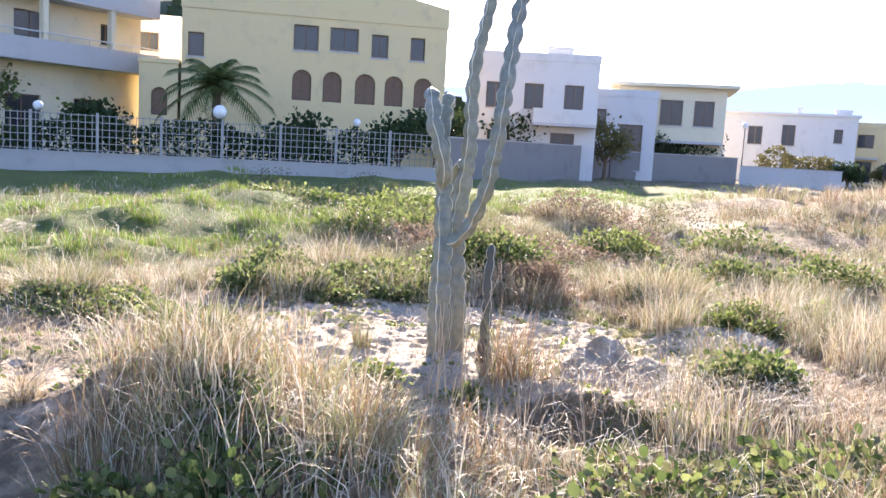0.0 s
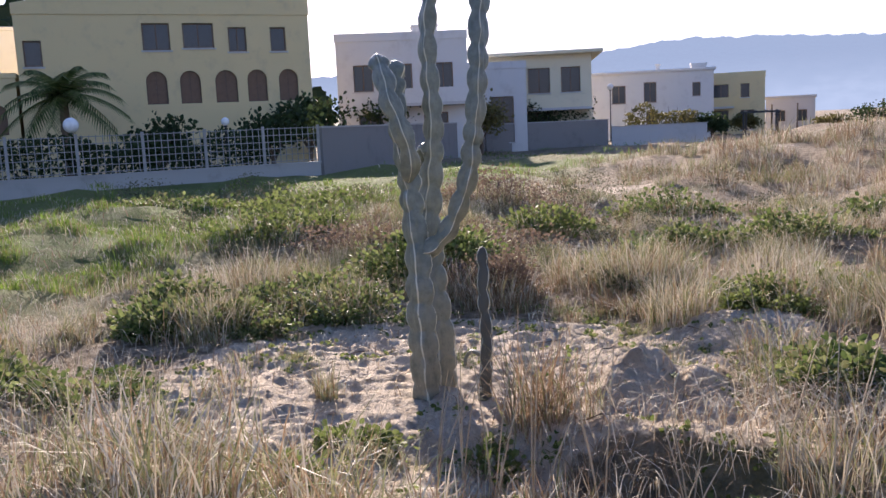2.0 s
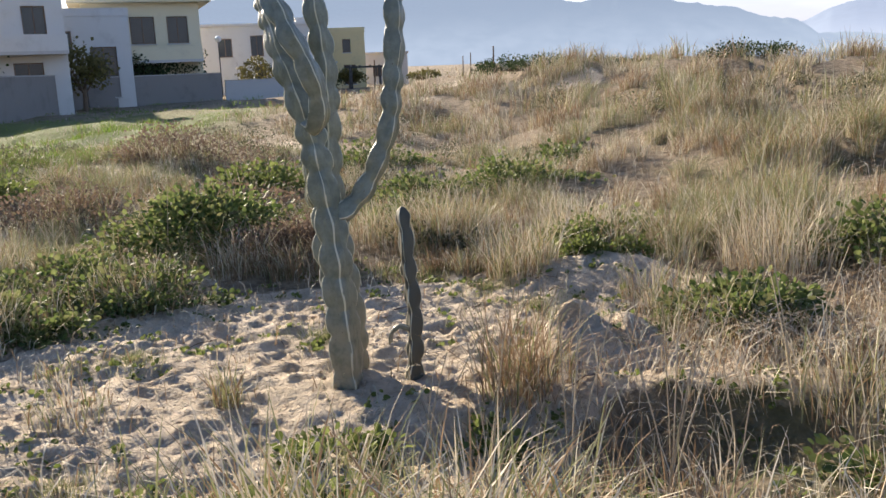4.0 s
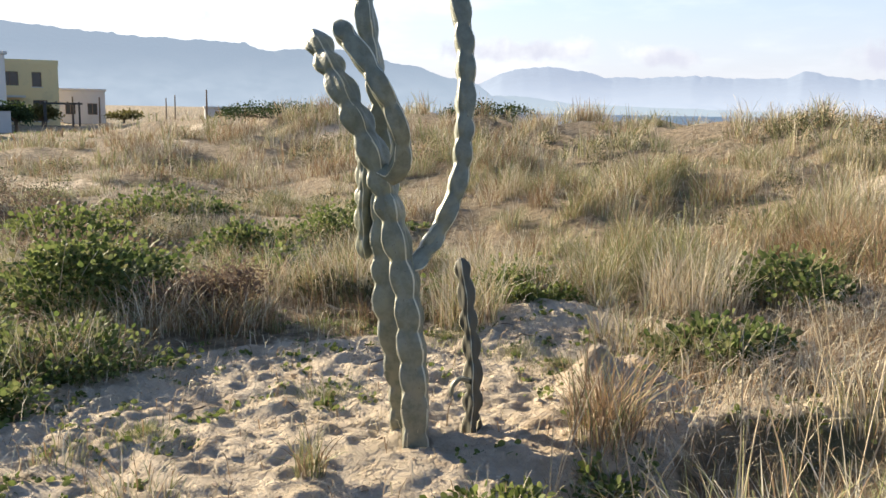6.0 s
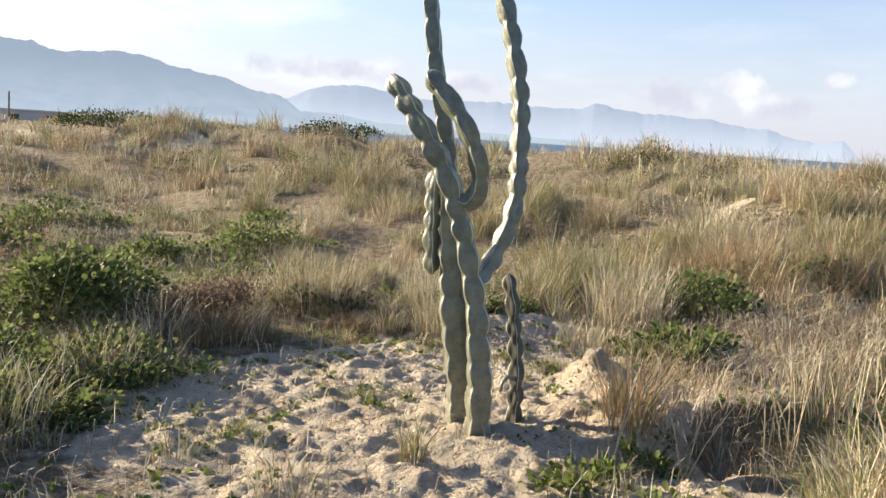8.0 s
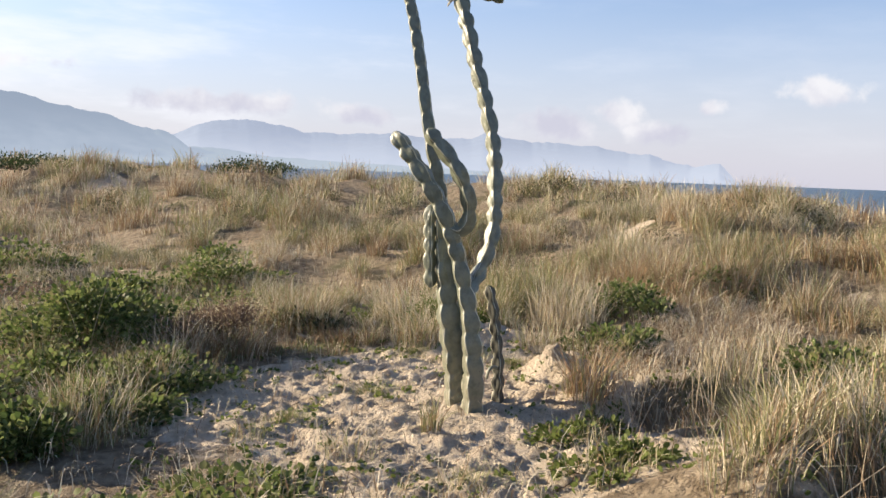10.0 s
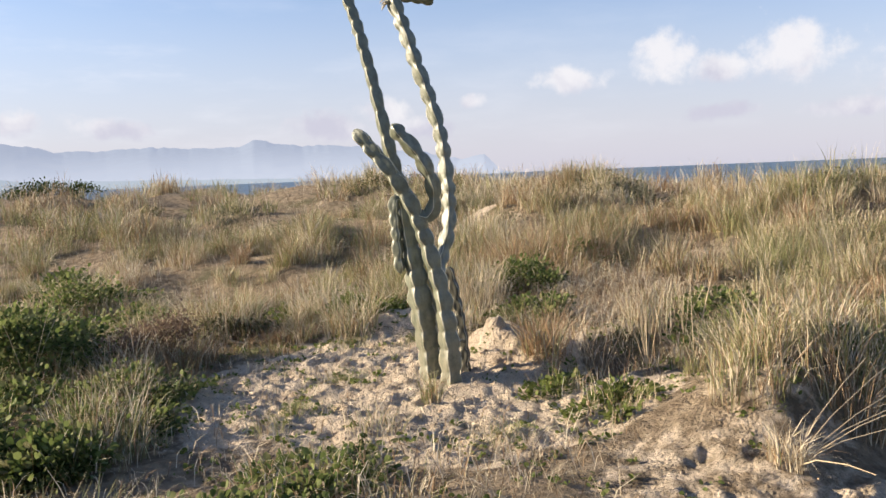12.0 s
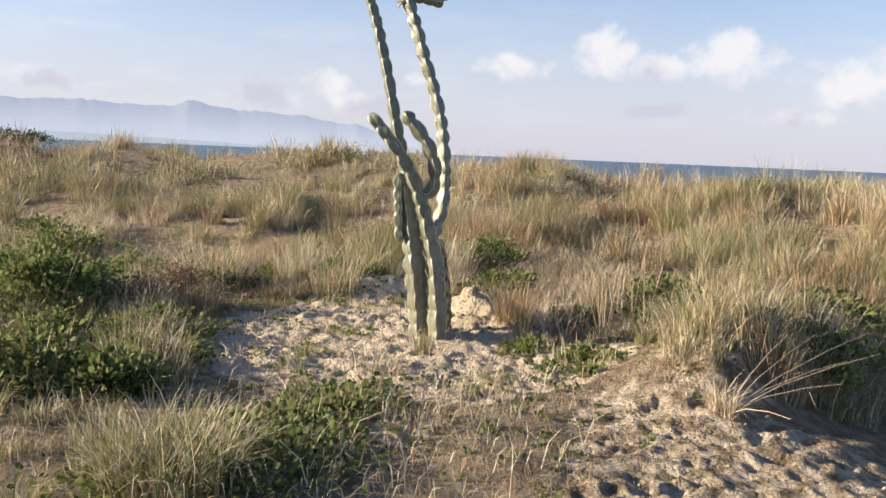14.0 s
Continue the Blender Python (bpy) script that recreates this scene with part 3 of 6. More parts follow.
def build_cactus():
    c = thing("cactus", (0, 0, 0), "tall grey-green columnar cactus with ribbed, pinched arms rooted in sand", "cactus")
    ribbed_stem("front_trunk", [(-0.005, -0.12, -0.12), (-0.008, -0.125, 0.06), (-0.015, -0.125, 0.31), (-0.03, -0.112, 0.50), (-0.044, -0.092, 0.70), (-0.062, -0.067, 0.84), (-0.088, -0.045, 0.98),
                                (-0.114, -0.022, 1.12), (-0.150, 0.01, 1.26), (-0.198, 0.048, 1.42), (-0.248, 0.09, 1.54), (-0.298, 0.135, 1.65), (-0.345, 0.205, 1.76), (-0.393, 0.28, 1.87), (-0.45, 0.375, 2.0)],
                0.085, 0.07, 4, c, -0.3, 0.16, 0.42, 1, calm=0.5, turn=0.78, depth=0.69, top_depth=0.69,
                girth=((0.0, 0.086), (0.35, 0.092), (0.6, 0.090), (0.95, 0.082), (1.15, 0.080), (1.6, 0.080), (2.3, 0.072)))
    ribbed_stem("rear_trunk", [(-0.02, 0.075, -0.1), (-0.025, 0.075, 0.05), (-0.03, 0.082, 0.25), (-0.066, 0.084, 0.5), (-0.092, 0.092, 0.66), (-0.104, 0.11, 0.82), (-0.114, 0.132, 1.0), (-0.114, 0.165, 1.15),
                               (-0.108, 0.215, 1.41), (-0.118, 0.255, 1.62), (-0.155, 0.297, 1.85), (-0.186, 0.332, 2.08), (-0.198, 0.375, 2.27), (-0.197, 0.435, 2.47), (-0.2, 0.55, 2.82), (-0.212, 0.66, 3.1)],
                0.1, 0.058, 4, c, 0.12, 0.15, 0.38, 2, calm=0.45, turn=0.35, depth=0.69, top_depth=0.69,
                girth=((0.0, 0.088), (0.3, 0.096), (0.55, 0.106), (0.75, 0.112), (0.95, 0.098), (1.2, 0.086), (1.6, 0.068), (2.2, 0.063), (3.3, 0.058)))
    ribbed_stem("outer_arm", [(-0.06, -0.05, 0.87), (0.025, -0.01, 0.9), (0.116, 0.02, 1.014), (0.184, 0.025, 1.151), (0.238, 0.043, 1.31), (0.258, 0.062, 1.483), (0.272, 0.092, 1.679), (0.276, 0.117, 1.851),
                              (0.270, 0.148, 1.997), (0.255, 0.195, 2.168), (0.238, 0.248, 2.342), (0.216, 0.305, 2.5), (0.195, 0.40, 2.78), (0.175, 0.52, 3.09)], 0.062, 0.064, 4, c, 0.66, 0.15, 0.38, 3, blunt=False, depth=0.68)
    ribbed_stem("broken_top", [(0.15, 0.54, 3.09), (0.26, 0.46, 3.095), (0.36, 0.40, 3.085), (0.46, 0.33, 3.07)], 0.045, 0.052, 4, c, 0.0, 0.11, 0.3, 4, blunt=False,
                label="snapped stem end lying sideways, pale where broken")
    ribbed_stem("hooked_arm", [(-0.14, 0.0, 1.32), (-0.115, -0.05, 1.31), (-0.078, -0.075, 1.385), (-0.088, -0.095, 1.50), (-0.13, -0.1, 1.617), (-0.2, -0.085, 1.75), (-0.255, -0.035, 1.85), (-0.33, 0.02, 1.955), (-0.37, 0.05, 2.02)],
                0.060, 0.070, 4, c, 0.45, 0.15, 0.40, 5, depth=0.69)
    ribbed_stem("hanging_arm", [(-0.12, 0.21, 1.42), (-0.18, 0.23, 1.45), (-0.205, 0.23, 1.38), (-0.207, 0.216, 1.27), (-0.213, 0.2, 1.137), (-0.21, 0.195, 1.013), (-0.205, 0.18, 0.87)], 0.050, 0.052, 4, c, 0.35, 0.125, 0.44, 6, depth=0.72)
    ribbed_stem("short_stem", [(0.315, 0.0, -0.1), (0.315, 0.0, 0.03), (0.322, 0.015, 0.24), (0.318, 0.035, 0.415), (0.297, 0.05, 0.6), (0.287, 0.078, 0.747), (0.266, 0.11, 0.885)], 0.056, 0.046, 4, c, 1.25, 0.15, 0.48, 7, depth=0.66, skin=DARKSKIN, label="dark short stem with pale rib edges")
    ribbed_stem("stub", [(0.30, 0.0, 0.27), (0.245, -0.01, 0.285), (0.205, -0.015, 0.25), (0.195, -0.015, 0.19)], 0.018, 0.012, 3, c, 0.0, 0.06, 0.3, 8, label="small dried-up side shoot")
    # torn dry flesh where the outer arm snapped
    rng = random.Random(12)
    bm = bmesh.new()
    for _ in range(9):
        foot = Vector((0.155, 0.535, 3.06)) + Vector([rng.uniform(-0.03, 0.03) for _ in range(3)])
        way = Vector((-0.74, 0.66, rng.uniform(-0.9, 0.5))) + Vector([rng.uniform(-0.5, 0.5) for _ in range(3)])
        rod(bm, foot, foot + way.normalized() * rng.uniform(0.03, 0.085), rng.uniform(0.010, 0.022), 0.003, 5)
    part("torn_flesh", bm, CORK, c, "pale ragged dry flesh at the break")
    # dry skin on top, its pale colour also painting the light from above
    bm = bmesh.new()
    for k in range(16):
        f = k / 15
        foot = Vector((0.15 + 0.30 * f, 0.54 - 0.20 * f, 3.115 - 0.012 * f)) + Vector([rng.uniform(-0.015, 0.015) for _ in range(3)])
        rod(bm, foot, foot + Vector((rng.uniform(0.01, 0.06), rng.uniform(-0.05, 0.0), rng.uniform(-0.01, 0.025))), rng.uniform(0.012, 0.022), 0.006, 5)
    part("dried_lit_skin", bm, CORK, c, "crumpled dry skin along the snapped end, pale as if lit from above")


build_cactus()

# ---- grass and bushes ----
class Blades:
    """Many thin blades gathered into one mesh."""

    def __init__(self):
        self.v, self.n = [], 0

    def add(self, x, y, z, tall, wide, lean_way, lean, rng):
        """Arrays of foot, length, width, direction and lean (0 upright to 1 flat)."""
        k = len(x)
        if not k:
            return
        cx, cy = np.cos(lean_way), np.sin(lean_way)
        face = lean_way + np.pi / 2 + rng.uniform(-0.9, 0.9, k)
        wx, wy = np.cos(face) * wide, np.sin(face) * wide
        sway = rng.normal(0, 0.16, k) * tall
        levels = []
        for f, w in ((0.0, 0.9), (0.4, 1.0), (0.75, 0.62), (1.0, 0.0)):
            out = lean * tall * f ** 1.7
            up = tall * f * np.sqrt(np.maximum(0.05, 1 - (lean * f ** 0.7) ** 2))
            px, py, pz = x + cx * out - cy * sway * f * f, y + cy * out + cx * sway * f * f, z + up - (0.03 if f == 0 else 0)
            if w:
                levels += [np.stack([px - wx * w, py - wy * w, pz], 1), np.stack([px + wx * w, py + wy * w, pz], 1)]
            else:
                levels.append(np.stack([px, py, pz], 1))
        self.v.append(np.stack(levels, 1).reshape(-1, 3))
        self.n += k

    def done(self, name, mat, label, category="grass", parent=None, kind="stuff"):
        verts = np.concatenate(self.v).astype(np.float32)
        base = np.arange(self.n, dtype=np.int32)[:, None] * 7
        loops = (base + np.array([0, 1, 3, 2, 2, 3, 5, 4, 4, 5, 6], np.int32)).ravel()
        starts = (np.arange(self.n, dtype=np.int32)[:, None] * 11 + np.array([0, 4, 8], np.int32)).ravel()
        me = bpy.data.meshes.new(name)
        me.vertices.add(len(verts))
        me.vertices.foreach_set("co", verts.ravel())
        me.loops.add(len(loops))
        me.loops.foreach_set("vertex_index", loops)
        me.polygons.add(len(starts))
        me.polygons.foreach_set("loop_start", starts)
        me.polygons.foreach_set("use_smooth", np.ones(len(starts), bool))
        me.update(calc_edges=True)
        me.materials.append(mat)
        ob = new(name, me)
        ob.parent = parent
        return tagged(ob, label, category if parent is None else "", kind=kind)


def tuft(sets, rng, x, y, count, tall, spread, wide=0.0035, lean=0.42, mix=(0.75, 0.1, 0.15), z=None):
    """A tuft of blades shared out among straw, brown and green."""
    shares = rng.multinomial(count, mix)
    for blades, k in zip(sets, shares):
        a = rng.uniform(0, 2 * np.pi, k)
        r = spread * np.sqrt(rng.uniform(0, 1, k))
        fx, fy = x + r * np.cos(a), y + r * np.sin(a)
        fz = height(fx, fy) if z is None else np.full(k, z)
        blades.add(fx, fy, fz, tall * rng.uniform(0.3, 1.12, k), wide * rng.uniform(0.6, 1.4, k),
                   a + rng.normal(0, 1.2, k), np.clip(rng.normal(lean, 0.28, k), 0.03, 0.97), rng)


FIELD = (Blades(), Blades(), Blades(), Blades())   # straw, brown, green, meadow


def grow_field():
    """Tufts all over the land, their kind and height by place."""
    rng = np.random.RandomState(7)
    zones = ((0.0, 7.0, 4400, 54, 0.0026, 0.10), (7.0, 14.0, 7400, 50, 0.0036, 0.14), (14.0, 26.0, 7000, 34, 0.0062, 0.22), (26.0, 62.0, 4200, 15, 0.017, 0.42))
    for r0, r1, tries, count, wide, spread in zones:
        r = np.sqrt(rng.uniform(r0 * r0, r1 * r1, tries))
        a = rng.uniform(-0.95, math.pi + 0.55, tries)
        x, y = 0.5 + r * np.cos(a), -1.0 + r * np.sin(a)
        side = ridge_side(x, y)
        keep = ~((side < -3.0) | ((y < -2.6) & (x < -0.3) & (r < 9)) | ((x < -19 - 0.3 * y) & (r > 26)) | ((x < -18) & (y < 24)))
        keep &= rng.uniform(0, 1, tries) > 1.05 * bare_sand(x, y) ** 0.6
        keep &= rng.uniform(0, 1, tries) < 0.50 + 1.3 * lattice_noise(x * 0.7, y * 0.7, 23) + 1.9 * lattice_noise(x * 1.7, y * 1.7, 24)
        keep &= ~((x < -1.6) & (y < 2.2) & (x > -6) & (rng.uniform(0, 1, tries) > 0.35))
        hollow = smooth(np.hypot((x + 0.6) / 1.4, (y - 2.9) / 0.9), 1.25, 0.6)
        keep &= rng.uniform(0, 1, tries) > 0.5 * hollow
        fallen = np.maximum(smooth(np.hypot((x - 2.6) / 1.7, (y - 0.3) / 1.3), 1.2, 0.7), 0.8 * smooth(np.hypot((x - 4.6) / 1.5, (y - 1.4) / 0.7), 1.2, 0.7))
        fallen = np.maximum(fallen, smooth(np.hypot((x - 1.7) / 1.2, (y + 1.0) / 0.8), 1.2, 0.7))
        keep &= rng.uniform(0, 1, tries) > 0.86 * fallen
        keep &= rng.uniform(0, 1, tries) > 0.97 * smooth(np.hypot((x + 1.8) / 1.4, (y + 2.1) / 0.9), 1.25, 0.85)
        x, y, side, hollow, fallen = x[keep], y[keep], side[keep], hollow[keep], fallen[keep]
        k = len(x)
        g, b = lattice_noise(x * 0.35, y * 0.35, 21), lattice_noise(x * 0.5, y * 0.5, 22)
        dune = smooth(side, 16.0, 7.0)
        green = np.clip(0.24 + 0.36 * g + 0.22 * (1 - dune), 0.03, 0.75)
        brown = np.clip(0.20 + 0.3 * b, 0.05, 0.5) * (1 - green)
        tall = (0.24 + 0.30 * dune + 0.10 * b) * (0.88 + 0.4 * lattice_noise(x * 0.7, y * 0.7, 23) + 0.6 * lattice_noise(x * 1.7, y * 1.7, 24))
        green = green + 0.12
        # whole tussocks of one kind: rusty, straw or grey-green
        rusty, fresh = lattice_noise(x * 1.3, y * 1.3, 26), lattice_noise(x * 1.1, y * 1.1, 27)
        brown = np.clip(brown + 0.42 * smooth(rusty, 0.15, 0.45), 0, 0.75)
        green = np.clip(green + 0.30 * smooth(fresh, 0.1, 0.5) - 0.12 * smooth(fresh, -0.1, -0.5), 0, 1) * (1 - 0.7 * smooth(rusty, 0.15, 0.45))
        brown, tall = brown + 0.3 * hollow, tall * (1 - 0.45 * hollow)
        lawn = smooth(x + 0.12 * y, -3.5, -7.5)
        green, brown, tall = green + (0.82 - green) * lawn, brown * (1 - 0.6 * lawn), tall + (0.15 - tall) * lawn
        trodden = np.maximum(smooth(y, -1.6, -3.2) * smooth(x, 5.5, 4.0), 1.2 * smooth(np.hypot((x - 2.9) / 1.7, (y + 1.2) / 1.9), 1.3, 0.7))
        tall = tall * (1 - 0.5 * trodden) * (1 - 0.35 * fallen)
        weedy = (x < -1.6) & (y < 2.2) & (x > -6)
        tall, green = np.where(weedy, 0.2, tall), np.where(weedy, 0.5, green)
        tall = np.clip(tall * rng.uniform(0.5, 1.35, k), 0.10, 0.72)
        wide_by, lean_by = (1 + 0.6 * lawn) * spread * rng.uniform(0.6, 1.3, k), rng.uniform(0.32, 0.75, k)
        # one row a blade
        tall, wide_by, lean_by, green, brown, lawn, x, y = (np.repeat(v, count) for v in (tall, wide_by, lean_by, green, brown, lawn, x, y))
        k = len(x)
        turn, out = rng.uniform(0, 2 * np.pi, k), wide_by * np.sqrt(rng.uniform(0, 1, k))
        fx, fy = x + out * np.cos(turn), y + out * np.sin(turn)
        fz = height(fx, fy)
        tall, way = tall * rng.uniform(0.3, 1.12, k), turn + rng.normal(0, 0.75, k)
        lean, width = np.clip(rng.normal(lean_by, 0.24), 0.03, 0.97), wide * rng.uniform(0.6, 1.4, k)
        pick = rng.uniform(0, 1, k)
        kind = np.where(pick < green, 2, np.where(pick < green + brown, 1, 0))
        kind = np.where((kind == 2) & (rng.uniform(0, 1, k) < lawn), 3, kind)
        for n in range(4):
            m = kind == n
            FIELD[n].add(fx[m], fy[m], fz[m], tall[m], width[m], way[m], lean[m], rng)


def strew_litter():
    """Fallen straws and dead bits lying between the tufts."""
    rng = np.random.RandomState(17)
    for k, r0, r1, tall, wide in ((14000, 0.0, 6.5, 0.14, 0.0022), (24000, 6.5, 18.0, 0.22, 0.0038)):
        r, a = np.sqrt(rng.uniform(r0 * r0, r1 * r1, k)), rng.uniform(-0.95, math.pi + 0.6, k)
        x, y = r * np.cos(a), -1.0 + r * np.sin(a)
        keep = rng.uniform(0, 1, k) > 0.6 * bare_sand(x, y)
        x, y = x[keep], y[keep]
        m = len(x)
        z = height(x, y) + 0.03
        pick = rng.uniform(0, 1, m) < 0.55
        for n, part_of in ((0, pick), (1, ~pick)):
            q = int(part_of.sum())
            FIELD[n].add(x[part_of], y[part_of], z[part_of], tall * rng.uniform(0.3, 1.4, q), wide * rng.uniform(0.7, 1.4, q),
                         rng.uniform(0, 2 * np.pi, q), rng.uniform(0.88, 0.985, q), rng)


def fallen_straws():
    """Beds of fallen stalks, flattened and criss-crossed, where the grass has died back."""
    rng = np.random.RandomState(71)
    for cx, cy, rx, ry, k in ((3.0, 0.35, 1.1, 0.6, 1700), (3.9, 0.9, 0.8, 0.5, 1000), (2.2, 0.0, 0.7, 0.4, 420), (1.4, -0.5, 0.5, 0.25, 200), (-2.2, -1.9, 1.0, 0.8, 220), (-1.2, -1.6, 1.0, 0.5, 160), (2.6, -2.2, 1.2, 0.9, 1500)):
        a, d = rng.uniform(0, 2 * np.pi, k), np.sqrt(rng.uniform(0, 1.3, k))
        x, y = cx + rx * d * np.cos(a), cy + ry * d * np.sin(a)
        pick = rng.uniform(0, 1, k) < 0.6
        for n, some in ((0, pick), (1, ~pick)):
            q = int(some.sum())
            FIELD[n].add(x[some], y[some], height(x[some], y[some]) + 0.025, rng.uniform(0.10, 0.42, q), rng.uniform(0.0015, 0.0030, q), rng.uniform(0, 2 * np.pi, q), rng.uniform(0.9, 0.99, q), rng)


def moss_patches():
    """Very short fresh grass creeping over the sand."""
    rng = np.random.RandomState(61)
    for cx, cy, r in ((-0.35, 0.75, 0.28), (-0.2, 2.2, 0.35), (0.15, 2.3, 0.3), (0.95, 1.2, 0.3), (0.6, 1.7, 0.3), (-1.3, 0.2, 0.3), (-0.9, -1.3, 0.35), (1.15, 0.9, 0.2), (0.3, -1.0, 0.25)):
        k = 420
        a, d = rng.uniform(0, 2 * np.pi, k), r * np.abs(rng.normal(0, 0.6, k))
        x, y = cx + d * np.cos(a), cy + 0.7 * d * np.sin(a)
        FIELD[2].add(x, y, height(x, y), rng.uniform(0.02, 0.07, k), rng.uniform(0.001, 0.0022, k), a, rng.uniform(0.3, 0.95, k), rng)


grow_field()
moss_patches()
fallen_straws()
strew_litter()
FIELD[0].done("straw_grass", STRAW, "tall dry straw-coloured dune grass over the sand")
FIELD[1].done("brown_grass", BROWN, "withered brown grass among the dune grass")
FIELD[3].done("meadow_grass", MEADOW, "short bright green meadow grass before the garden walls")
FIELD[2].done("green_grass", GREEN, "grey-green fresh grass between the dry tufts")


def grass_tuft(x, y, tall, spread, count, mix, label, lean=0.4, wide=0.0027):
    rng = np.random.RandomState(int(abs(x * 131 + y * 977)) % 100000)
    z = ground_at(x, y)
    sets = (Blades(), Blades(), Blades())
    tuft(sets, rng, x, y, int(1.5 * count), tall, spread, wide, lean, mix)
    base = thing("grass_tuft", (0, 0, 0), label, "grass", group="grass tufts round the clearing")
    for blades, name, mat in zip(sets, ("dry_grass", "brown_grass", "green_grass"), (STRAW, BROWN, GREEN)):
        if blades.n:
            blades.done(name, mat, "", parent=base)
    return base


